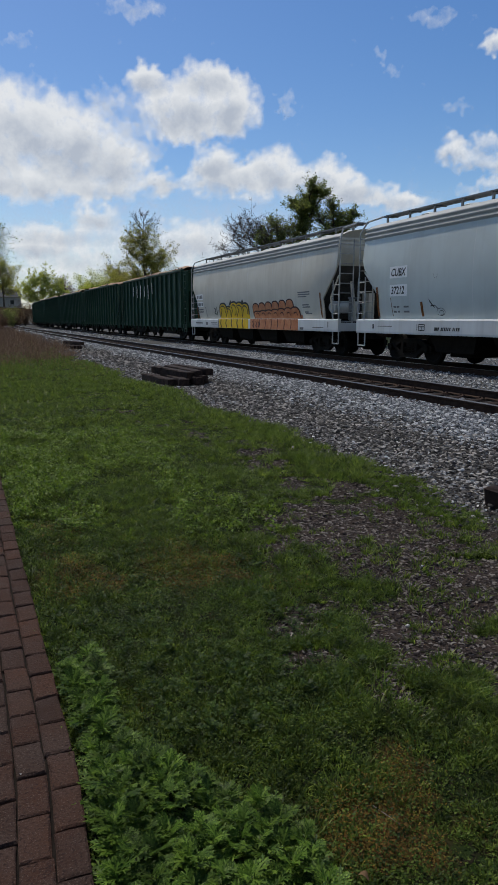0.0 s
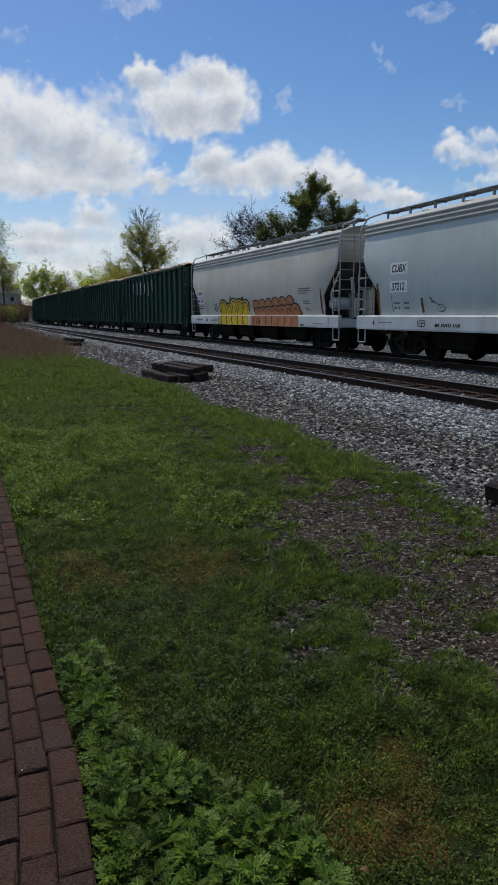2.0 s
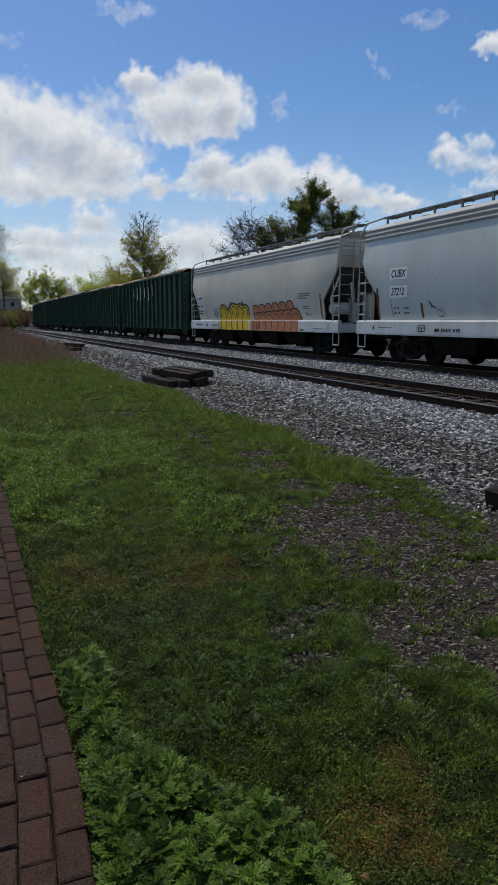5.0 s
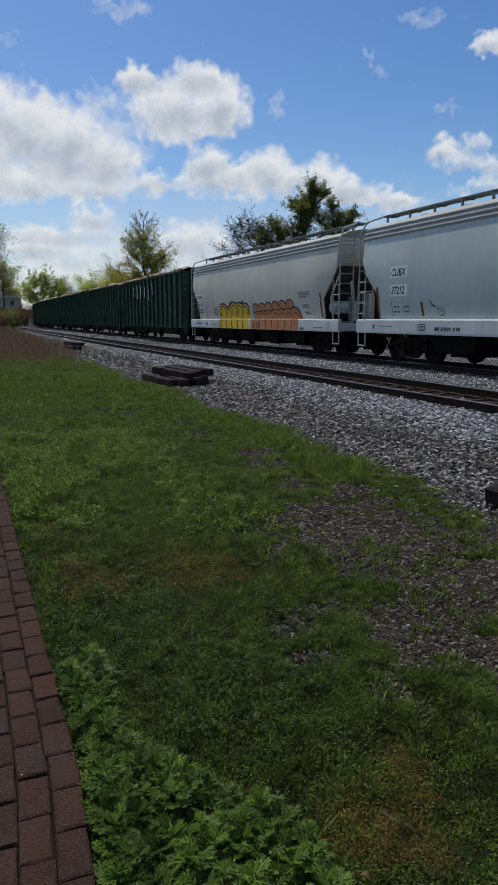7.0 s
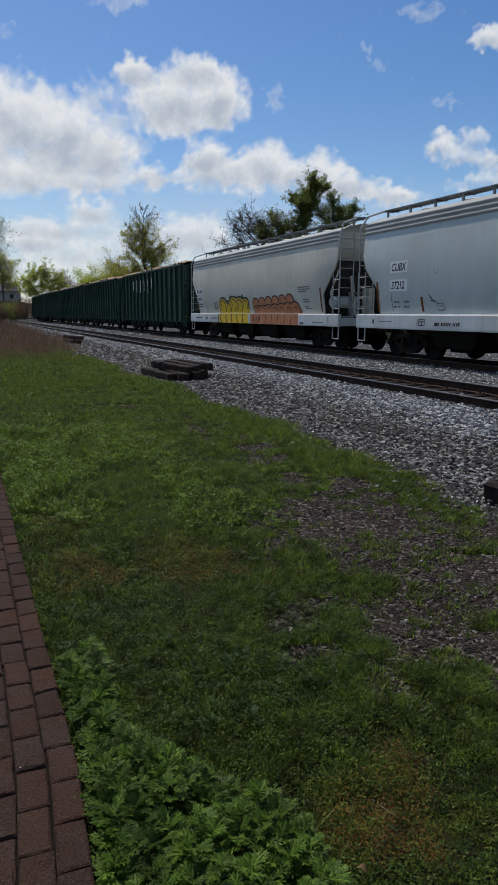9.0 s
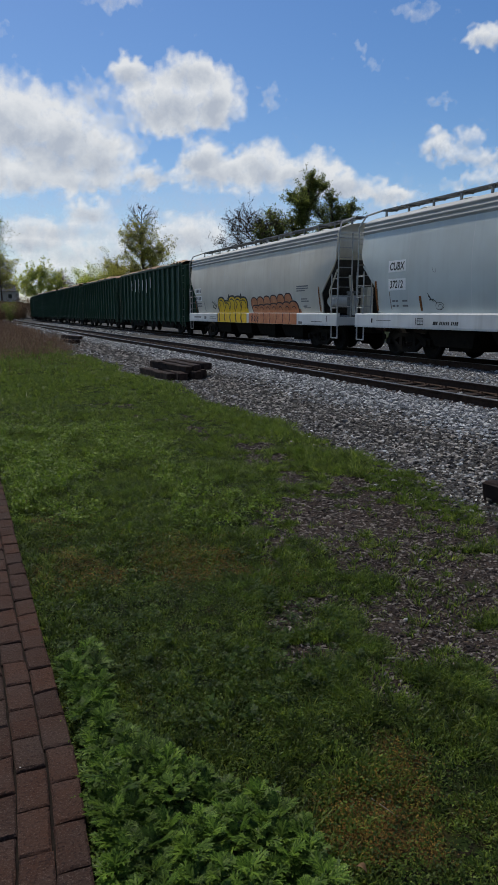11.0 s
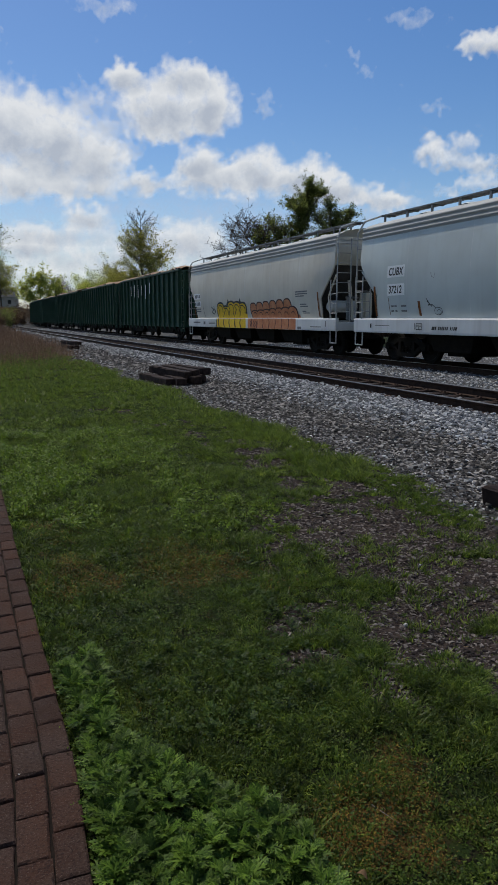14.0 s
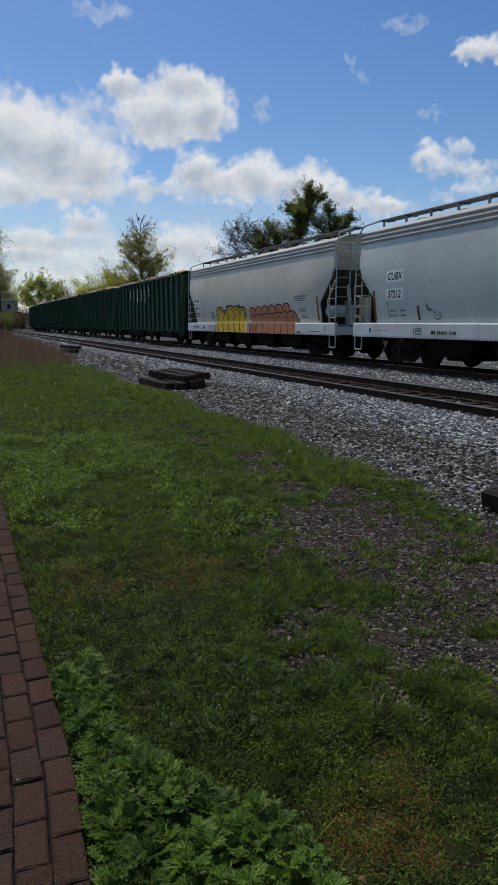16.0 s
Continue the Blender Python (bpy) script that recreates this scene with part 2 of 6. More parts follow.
def ground():
    near_x = np.arange(-0.6, 7.2, 0.07)
    xs = np.concatenate([-np.geomspace(1500, 2.0, 24), np.arange(-1.8, -0.6, 0.3), near_x, np.arange(7.2, 19, 0.3), 19 + np.geomspace(0.5, 1800, 26)])
    ys = np.concatenate([-np.geomspace(800, 1.0, 16), np.arange(-0.6, 12, 0.07), 12 + np.geomspace(0.1, 90, 150), 102 + np.geomspace(1.5, 3000, 40)])
    gx, gy = np.meshgrid(xs, ys, indexing="ij")
    gz = height(gx, gy)
    fine = (np.abs(gx - 5) < 8) & (gy > -1) & (gy < 40)
    gz = gz + np.where(fine, 0.012 * (fbm(gx * 7, gy * 7, 2) - 0.5), 0)
    nx, ny = gx.shape
    i = np.arange(nx * ny).reshape(nx, ny)
    faces = np.stack([i[:-1, :-1], i[1:, :-1], i[1:, 1:], i[:-1, 1:]], -1).reshape(-1, 4)
    m, n, l, b = mat("ground_soil_and_turf", 0.98)
    b.inputs["Specular IOR Level"].default_value = 0.05

    def mask(name):
        at = n.new("ShaderNodeAttribute")
        at.attribute_name = name
        return at.outputs["Fac"]
    f1, f2, f3 = tex_noise(n, l, 1.3, 5), tex_noise(n, l, 30, 5), tex_noise(n, l, 220, 3)
    turf = ramp(n, l, f1, (0.3, (0.009, 0.016, 0.005)), (0.7, (0.020, 0.032, 0.008)))
    turf = blend(n, l, ramp(n, l, f2, (0.45, (0, 0, 0)), (0.65, (1, 1, 1))), turf, (0.016, 0.013, 0.008))
    soil = ramp(n, l, f2, (0.3, (0.020, 0.014, 0.011)), (0.7, (0.058, 0.044, 0.037)))
    soil = blend(n, l, ramp(n, l, f3, (0.55, (0, 0, 0)), (0.75, (0.5, 0.5, 0.5))), soil, (0.11, 0.095, 0.085))
    dry = ramp(n, l, f3, (0.3, (0.045, 0.027, 0.010)), (0.7, (0.15, 0.085, 0.026)))
    bed = ramp(n, l, f2, (0.3, (0.035, 0.034, 0.034)), (0.7, (0.12, 0.118, 0.115)))
    c = blend(n, l, mask("dry"), turf, dry)
    c = blend(n, l, mask("bare"), c, soil)
    c = blend(n, l, mask("ballast"), c, bed)
    l.new(c, b.inputs["Base Color"])
    relief(n, l, b, f2, 0.8, 0.02)
    me = from_arrays("ground", np.stack([gx, gy, gz], -1).reshape(-1, 3), faces, m, True)
    for name, f in (("bare", bareness), ("dry", dryness), ("ballast", on_ballast)):
        at = me.attributes.new(name, "FLOAT", "POINT")
        at.data.foreach_set("value", f(gx, gy).astype(np.float32).ravel())
    tagged(new("ground", me), "uneven grassy ground beside a railway", "ground", kind="structure")


ground()


# ---- tracks ----
def along(y, x):
    """The place at distance y on a line x from the near side, following the curve, and its heading."""
    s = 0.5
    return Vector((x + float(bend(y)), y, 0)), math.atan2(float(bend(y + s) - bend(y - s)), 2 * s)


RAIL_OUTLINE = [(-0.07, 0.0), (0.07, 0.0), (0.07, 0.012), (0.014, 0.03), (0.009, 0.115), (0.034, 0.13), (0.037, 0.16), (0.03, 0.17),
                (-0.03, 0.17), (-0.037, 0.16), (-0.034, 0.13), (-0.009, 0.115), (-0.014, 0.03), (-0.07, 0.012)]


def rail_mesh(x):
    ys = np.concatenate([np.arange(-60, 85, 14.5), np.arange(85, 260, 3.0)])
    bm = bmesh.new()
    rings = []
    for y in ys:
        p, turn = along(y, x)
        c, s = math.cos(turn), math.sin(turn)
        rings.append([bm.verts.new((p.x + a * c, p.y - a * s, TIE_TOP + b)) for a, b in RAIL_OUTLINE])
    k = len(RAIL_OUTLINE)
    for r, q in zip(rings, rings[1:]):
        for i in range(k):
            f = bm.faces.new((r[i], r[(i + 1) % k], q[(i + 1) % k], q[i]))
            f.material_index = 1 if i in (6, 7, 8) else 0
    bmesh.ops.recalc_face_normals(bm, faces=bm.faces)
    return finish(bm, "rail", [M_RUST, M_RAILTOP])


def track(name, x, label, y0, y1):
    t = tagged(new(name), label, "railway track", "railway tracks", "structure")
    for side in (-0.755, 0.755):
        part("rail", rail_mesh(x + side), None, t, "rusty steel rail with a worn top")
    bm = box(bmesh.new(), -1.3, 1.3, -0.115, 0.115, -0.18, 0.0, 0.012)
    tie = finish(bm, "tie", M_TIE)
    bm = bmesh.new()
    for side in (-0.755, 0.755):
        box(bm, side - 0.17, side + 0.17, -0.09, 0.09, 0.0, 0.016, 0.004)
        for dx in (-0.1, 0.1):
            for dy in (-0.05, 0.05):
                box(bm, side + dx - 0.014, side + dx + 0.014, dy - 0.012, dy + 0.012, 0.012, 0.04)
    plate = finish(bm, "tie_plate", M_RUST)
    pick = random.Random(5)
    y = y0
    while y < y1:
        p, turn = along(y, x)
        ob = part("tie", tie, None, t)
        ob.matrix_basis = pose(p.x + pick.uniform(-0.04, 0.04), y, TIE_TOP - 0.002 + pick.uniform(-0.008, 0.0), 0, 0, -math.degrees(turn) + pick.uniform(-0.8, 0.8))
        if y < 45:
            ob = part("tie_plate", plate, None, t)
            ob.matrix_basis = pose(p.x, y, TIE_TOP - 0.003, 0, 0, -math.degrees(turn))
        y += 0.53 + pick.uniform(-0.03, 0.03)


track("track_1", NEAR, "empty railway track with dark wooden ties in pale ballast", 2.0, 150)
track("track_2", FAR, "railway track under a standing freight train", 2.0, 130)
# ---- the train: cars in their own space, y along the car, x across, z = 0 on the rail ----
def wheelset_meshes():
    bm = bmesh.new()
    side = [(0.46, -0.012), (0.46, 0.03), (0.435, 0.115), (0.37, 0.125), (0.33, 0.10), (0.16, 0.085), (0.14, 0.13), (0.0, 0.13)]
    ring, k = [], 28
    for r, x in side:
        ring.append([bm.verts.new((x, r * math.cos(2 * math.pi * i / k), r * math.sin(2 * math.pi * i / k))) for i in range(k)])
    for p, q in zip(ring, ring[1:]):
        for i in range(k):
            bm.faces.new((p[i], p[(i + 1) % k], q[(i + 1) % k], q[i]))
    bm.faces.new(ring[0])
    bmesh.ops.remove_doubles(bm, verts=bm.verts, dist=0.0005)
    bmesh.ops.recalc_face_normals(bm, faces=bm.faces)
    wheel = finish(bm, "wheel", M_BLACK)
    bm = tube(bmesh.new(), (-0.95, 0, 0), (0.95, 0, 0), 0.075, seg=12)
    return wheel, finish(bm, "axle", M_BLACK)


WHEEL, AXLE = wheelset_meshes()


def side_frame_mesh():
    """Cast side frame: arched top, window round the springs, bearing boxes at both ends."""
    bm = bmesh.new()
    prism(bm, [(-1.08, 0.38), (-1.08, 0.56), (-0.78, 0.60), (-0.42, 0.74), (0.42, 0.74), (0.78, 0.60), (1.08, 0.56), (1.08, 0.38),
               (0.76, 0.44), (0.40, 0.62), (-0.40, 0.62), (-0.76, 0.44)], -0.06, 0.06, "x")
    prism(bm, [(-0.80, 0.50), (-0.74, 0.44), (-0.34, 0.17), (0.34, 0.17), (0.74, 0.44), (0.80, 0.50), (0.70, 0.56), (0.30, 0.29), (-0.30, 0.29), (-0.70, 0.56)], -0.06, 0.06, "x")
    for y in (-0.33, 0.33):
        box(bm, -0.06, 0.06, y - 0.07, y + 0.07, 0.26, 0.64)
    for y in (-0.17, 0.0, 0.17):
        for z in (0.30, 0.35, 0.40, 0.45):
            tube(bm, (0, y, z), (0, y, z + 0.03), 0.075, seg=10)
    for y in (-0.89, 0.89):
        tube(bm, (-0.10, y, 0.46), (0.12, y, 0.46), 0.10, seg=12)
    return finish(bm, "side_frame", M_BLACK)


FRAME = side_frame_mesh()


def add_truck(car, y):
    for dy in (-0.89, 0.89):
        ax = part("axle", AXLE, None, car)
        ax.matrix_basis = pose(0, y + dy, 0.46)
        for sx in (-1, 1):
            w = part("wheel", WHEEL, None, car, "dark grimy steel wheel")
            w.matrix_basis = pose(sx * 0.705, y + dy, 0.46, 0, 0, 0 if sx > 0 else 180)
    for sx in (-1, 1):
        f = part("side_frame", FRAME, None, car, "cast iron truck side frame")
        f.matrix_basis = pose(sx * 0.98, y, 0, 0, 0, 0 if sx > 0 else 180)
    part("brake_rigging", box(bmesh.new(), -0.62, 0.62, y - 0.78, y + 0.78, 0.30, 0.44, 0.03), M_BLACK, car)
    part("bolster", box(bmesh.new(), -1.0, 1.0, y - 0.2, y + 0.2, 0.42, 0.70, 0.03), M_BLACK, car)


def ladder_bm(x, y0, y1, z0, z1, rungs, r=0.013, stile=0.02):
    bm = bmesh.new()
    for y in (y0, y1):
        tube(bm, (x, y, z0), (x, y, z1), stile, seg=6)
    for i in range(rungs):
        z = z0 + (z1 - z0) * (i + 0.5) / rungs
        tube(bm, (x, y0, z), (x, y1, z), r, seg=6)
    return bm


def cross_ladder_bm(x0, x1, y, z0, z1, rungs, r=0.013, stile=0.022):
    bm = bmesh.new()
    for x in (x0, x1):
        tube(bm, (x, y, z0), (x, y, z1), stile, seg=6)
    for i in range(rungs):
        z = z0 + (z1 - z0) * (i + 0.5) / rungs
        tube(bm, (x0, y, z), (x1, y, z), r, seg=6)
    return bm


def coupler_bm(y, s):
    bm = box(bmesh.new(), -0.09, 0.09, min(y, y + s * 0.42), max(y, y + s * 0.42), 0.74, 0.92, 0.03)
    box(bm, -0.16, 0.13, min(y + s * 0.36, y + s * 0.60), max(y + s * 0.36, y + s * 0.60), 0.70, 0.96, 0.05)
    return bm


HALF = 7.93      # half the hopper car's length over its end sills
SIDE = [  # half width and height, from the sill to the crown of the roof
    (1.50, 1.30), (1.555, 1.60), (1.60, 2.0), (1.625, 2.45), (1.625, 2.85), (1.61, 3.1), (1.585, 3.4), (1.56, 3.68),
    (1.555, 3.70), (1.595, 3.73), (1.595, 3.77), (1.545, 3.80), (1.538, 3.83), (1.578, 3.86), (1.578, 3.90), (1.525, 3.93),
    (1.515, 3.96), (1.552, 3.99), (1.550, 4.03), (1.47, 4.06), (1.36, 4.12), (1.10, 4.21), (0.75, 4.28), (0.35, 4.32), (0.0, 4.33)]


def reach(z):
    """How far the body runs towards the car's end at height z."""
    if z > 3.05:
        return 7.70
    if z > 2.0:
        return 6.78 + (z - 2.0) / 1.05 * 1.0
    return 6.74 + 0.05 * math.cos((z - 1.65) * 4)


def hopper_body_bm():
    bm = bmesh.new()
    cuts = [-1, -0.985, -0.8, -0.6, -0.4, -0.2, 0, 0.2, 0.4, 0.6, 0.8, 0.985, 1]
    rings = [(w, z) for w, z in SIDE] + [(-w, z) for w, z in SIDE[-2::-1]]
    grid = []
    for w, z in rings:
        grid.append([bm.verts.new((w * (0.985 if abs(c) == 1 else 1.0), c * reach(z), z)) for c in cuts])
    for p, q in zip(grid, grid[1:]):
        for i in range(len(cuts) - 1):
            bm.faces.new((p[i], p[i + 1], q[i + 1], q[i]))
    for f in bm.faces:
        f.material_index = 1 if f.calc_center_median().z > 3.69 else 0
    # the end sheets slope far in behind the edges of the sides
    for end, s in ((0, -1), (-1, 1)):
        edges, lips, sheets = [], [], []
        for (w, z), row in zip(rings, grid):
            inner = 7.60 if z > 3.25 else 7.60 - (3.25 - z) * 1.15
            edges.append(bm.verts.new(row[end].co))
            lip = bm.verts.new((w * 0.95, row[end].co.y, z))
            sheet = bm.verts.new((w * 0.94, s * min(inner, abs(row[end].co.y) - 0.03), z))
            lips.append(lip)
            sheets.append(sheet)
        k = len(grid)
        for i in range(k - 1):
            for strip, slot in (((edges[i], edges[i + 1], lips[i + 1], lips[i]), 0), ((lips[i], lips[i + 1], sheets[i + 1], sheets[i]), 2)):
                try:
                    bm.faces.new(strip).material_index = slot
                except ValueError:
                    pass
        # slot 2 darkens the recessed lower sheets: grime plus painted-in shade
        for i in range(k // 2):
            ring = [sheets[i], sheets[i + 1], sheets[k - 2 - i], sheets[k - 1 - i]]
            ring = [v for j, v in enumerate(ring) if v not in ring[:j]]
            if len(ring) > 2:
                z = sum(v.co.z for v in ring) / len(ring)
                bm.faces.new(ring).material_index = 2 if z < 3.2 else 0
    bmesh.ops.recalc_face_normals(bm, faces=bm.faces)
    return bm


def hopper_car(name, label, paint):
    """A covered hopper: bulging body on a deep pale side sill, ribbed eaves, roof walks, ladders and open ends."""
    car = tagged(new(name), label, "railway wagon", "covered hopper cars of the train")
    part("body", hopper_body_bm(), [paint, M_ROOF_DUST, M_GRIME_SHADE], car, "bulging grey steel hopper body", True)
    for sx in (-1, 1):
        bm = bmesh.new()
        prism(bm, [(sx * 1.52, 0.88), (sx * 1.615, 0.88), (sx * 1.625, 0.93), (sx * 1.625, 1.27), (sx * 1.60, 1.31), (sx * 1.50, 1.31)], -HALF, HALF)
        part("side_sill", bm, M_SILL, car, "pale grey flat side sill")
    part("center_sill", box(bmesh.new(), -0.25, 0.25, -HALF, HALF, 0.62, 0.95, 0.02), M_BLACK, car)
    # chutes under the body
    for y in (-3.75, -1.25, 1.25, 3.75):
        bm = bmesh.new()
        top = [bm.verts.new(p) for p in ((-1.35, y - 1.2, 1.32), (1.35, y - 1.2, 1.32), (1.35, y + 1.2, 1.32), (-1.35, y + 1.2, 1.32))]
        low = [bm.verts.new(p) for p in ((-1.1, y - 0.75, 0.40), (1.1, y - 0.75, 0.40), (1.1, y + 0.75, 0.40), (-1.1, y + 0.75, 0.40))]
        for i in range(4):
            bm.faces.new((top[i], top[(i + 1) % 4], low[(i + 1) % 4], low[i]))
        bm.faces.new(low)
        bmesh.ops.recalc_face_normals(bm, faces=bm.faces)
        box(bm, -0.9, 0.9, y - 0.42, y + 0.42, 0.28, 0.40, 0.02)
        part("discharge_chute", bm, M_BLACK, car, "grimy bottom discharge chute")
    # roof walks on posts, and hatches
    for sx in (-1, 1):
        bm = bmesh.new()
        for i in range(5):
            x = sx * (0.50 + 0.085 * i)
            box(bm, x - 0.033, x + 0.033, -HALF + 0.1, HALF - 0.1, 4.46, 4.495)
        walkway = part("roof_walk", bm, M_GALV, car, "slatted galvanised roof walk")
        for i in range(14):
            y = -7.5 + 15.0 * i / 13
            bm = box(bmesh.new(), sx * 0.86 - 0.02, sx * 0.86 + 0.02, y - 0.035, y + 0.035, 4.20, 4.48)
            box(bm, min(sx * 0.48, sx * 0.88), max(sx * 0.48, sx * 0.88), y - 0.03, y + 0.03, 4.435, 4.46)
            part("bracket", bm, M_GALV, walkway)
    for i in range(8):
        y = -6.3 + 1.8 * i
        bm = tube(bmesh.new(), (0, y, 4.30), (0, y, 4.40), 0.38, seg=20)
        tube(bm, (0, y, 4.40), (0, y, 4.44), 0.40, 0.30, seg=20)
        part("hatch", bm, M_GREY, car)
    # ends
    for s in (-1, 1):
        y = s * HALF
        part("end_sill", box(bmesh.new(), -1.55, 1.55, min(y, y - s * 0.22), max(y, y - s * 0.22), 0.90, 1.18, 0.015), M_SILL, car)
        part("end_platform", box(bmesh.new(), -1.35, 1.35, min(y - s * 0.2, y - s * 0.95), max(y - s * 0.2, y - s * 0.95), 1.20, 1.25), M_GALV, car)
        bm = bmesh.new()
        for x in (-0.75, 0.75):
            tube(bm, (x, y - s * 0.35, 1.25), (x, s * 7.3, 2.6), 0.06, seg=6)
        box(bm, -0.12, 0.12, min(y - s * 0.5, s * 7.0), max(y - s * 0.5, s * 7.0), 1.25, 2.2)
        part("end_brace", bm, paint, car, "slanting end brace")
        part("coupler", coupler_bm(y, s), M_RUST, car)
        for sx in (-1, 1):
            # ladders up the corner, on the side and on the end
            bm = ladder_bm(sx * 1.60, y - s * 0.02, y - s * 0.42, 1.0, 2.6, 5)
            part("side_ladder", bm, M_LADDER, car, "grey steel rung ladder")
            bm = cross_ladder_bm(sx * 1.58, sx * 1.06, y - s * 0.03, 1.05, 3.93, 9)
            bar_path(bm, [(sx * 1.58, y - s * 0.03, 3.93), (sx * 1.42, y - s * 0.16, 4.28), (sx * 0.86, y - s * 0.22, 4.47)], 0.028)
            part("end_ladder", bm, M_LADDER, car, "grey steel end ladder with bent top rails")
            bm = bmesh.new()
            bar_path(bm, [(sx * 1.57, y - s * 0.04, 0.90), (sx * 1.57, y - s * 0.04, 0.48), (sx * 1.57, y - s * 0.44, 0.48), (sx * 1.57, y - s * 0.44, 0.90)], 0.022)
            part("stirrup_step", bm, M_LADDER, car)
            bm = bmesh.new()
            bar_path(bm, [(sx * 1.30, y - s * 0.9, 1.28), (sx * 1.42, s * 7.05, 2.05), (sx * 1.50, s * 7.7, 2.75)], 0.03)
            part("corner_rib", bm, paint, car)
    # brake gear in the open end
    y = -HALF
    bm = tube(bmesh.new(), (-0.25, y + 1.05, 1.72), (-1.25, y + 1.05, 1.72), 0.21, seg=18)
    tube(bm, (-1.25, y + 1.05, 1.72), (-1.33, y + 1.05, 1.72), 0.21, 0.13, seg=18)
    part("air_tank", bm, M_SILL, car, "horizontal pale air reservoir")
    bm = box(bmesh.new(), -0.95, -0.80, y + 0.35, y + 0.5, 1.25, 2.05, 0.04)
    box(bm, -1.0, -0.5, y + 0.38, y + 0.46, 1.98, 2.05, 0.02)
    part("brake_bracket", bm, M_GALV, car)
    for ty in (-5.9, 5.9):
        add_truck(car, ty)
    return car


GREEN_HALF = 8.35


def green_car():
    """A high-sided open car with vertical side posts and open ladder ends."""
    car = tagged(new("open_hopper_car"), "dark green ribbed open-top freight car, loaded above its rim", "railway wagon", "green open cars of the train")
    bm = bmesh.new()
    t = 0.05
    h, lo, hi = GREEN_HALF - 0.95, 0.95, 4.0
    for sx in (-1, 1):
        box(bm, min(sx * 1.42, sx * (1.42 - t)), max(sx * 1.42, sx * (1.42 - t)), -h, h, lo, hi)
    part("side_sheet", bm, M_GREEN, car, "dark green steel side sheets")
    for s in (-1, 1):
        bm = bmesh.new()
        prism(bm, [(s * h, hi), (s * h, 2.9), (s * (h - 1.3), 1.0), (s * (h - 1.35), 1.0), (s * (h - 0.06), 2.95), (s * (h - 0.06), hi)], -1.37, 1.37, "x")
        part("end_sheet", bm, M_GREEN, car, "sloping end sheet")
    post_bm = prism(bmesh.new(), [(0.0, 0.60), (0.02, 0.60), (0.13, 0.92), (0.13, 3.9), (0.08, 4.0), (0.0, 4.0)], -0.032, 0.032)
    post = finish(post_bm, "side_post", M_GREEN)
    for sx in (-1, 1):
        for i in range(15):
            ob = part("side_post", post, None, car)
            ob.matrix_basis = pose(sx * 1.42, -h + 0.05 + (2 * h - 0.1) * i / 14, 0, 0, 0, 0 if sx > 0 else 180)
        bm = box(bmesh.new(), min(sx * 1.36, sx * 1.56), max(sx * 1.36, sx * 1.56), -h - 0.1, h + 0.1, 3.96, 4.08, 0.02)
        part("top_rail", bm, M_GREEN, car, "square top rail")
        bm = box(bmesh.new(), min(sx * 1.34, sx * 1.44), max(sx * 1.34, sx * 1.44), -GREEN_HALF, GREEN_HALF, 0.80, 1.02, 0.02)
        part("side_sill", bm, M_GREEN, car)
    part("center_sill", box(bmesh.new(), -0.25, 0.25, -GREEN_HALF, GREEN_HALF, 0.62, 0.95), M_BLACK, car)
    part("floor_plate", box(bmesh.new(), -1.38, 1.38, -h + 1.2, h - 1.2, 0.86, 0.95), M_BLACK, car)
    for y in (-3.6, 0.0, 3.6):
        bm = bmesh.new()
        prism(bm, [(y - 1.78, 0.9), (y + 1.78, 0.9), (y + 1.1, 0.40), (y - 1.1, 0.40)], -1.15, 1.15, "x")
        part("discharge_chute", bm, M_BLACK, car)
    for s in (-1, 1):
        y = s * GREEN_HALF
        part("end_sill", box(bmesh.new(), -1.5, 1.5, min(y, y - s * 0.2), max(y, y - s * 0.2), 0.82, 1.1, 0.015), M_GREEN, car)
        part("coupler", coupler_bm(y, s), M_RUST, car)
        for sx in (-1, 1):
            part("end_ladder", ladder_bm(sx * 1.5, y - s * 0.04, y - s * 0.46, 0.55, 3.95, 9, 0.02, 0.035), M_GREEN, car, "dark green corner ladder")
            bm = box(bmesh.new(), min(sx * 1.38, sx * 1.46), max(sx * 1.38, sx * 1.46), y - 0.05 if s > 0 else y, y if s > 0 else y + 0.05, 1.0, 3.95)
            part("corner_post", bm, M_GREEN, car)
        bm = bmesh.new()
        for x in (-0.9, 0.9):
            tube(bm, (x, y - s * 0.1, 1.1), (x, y - s * 0.1, 3.95), 0.05, seg=6)
        box(bm, -1.4, 1.4, min(y, y - s * 0.9), max(y, y - s * 0.9), 3.92, 3.98)
        part("end_frame", bm, M_GREEN, car)
    for ty in (-6.0, 6.0):
        add_truck(car, ty)
    return car


def place_car(car, y):
    p, turn = along(y, FAR)
    car.matrix_basis = pose(p.x, p.y, RAIL, 0, 0, -math.degrees(turn))
    return car


HOPPER = place_car(hopper_car("covered_hopper_car", "pale warm-grey covered hopper car with yellow and orange spray painting", M_GREY_WARM), 28.13)
HOPPER_NUMBERED = place_car(hopper_car("covered_hopper_car", "cool grey covered hopper car with black lettering on white panels", M_GREY), 11.11)
GREEN = place_car(green_car(), 45.55)
GREENS = [GREEN]
for i in range(1, 7):
    p, turn = along(45.55 + 17.6 * i, FAR)
    GREENS.append(copy_thing(GREEN, pose(p.x, p.y, RAIL, 0, 0, -math.degrees(turn))))
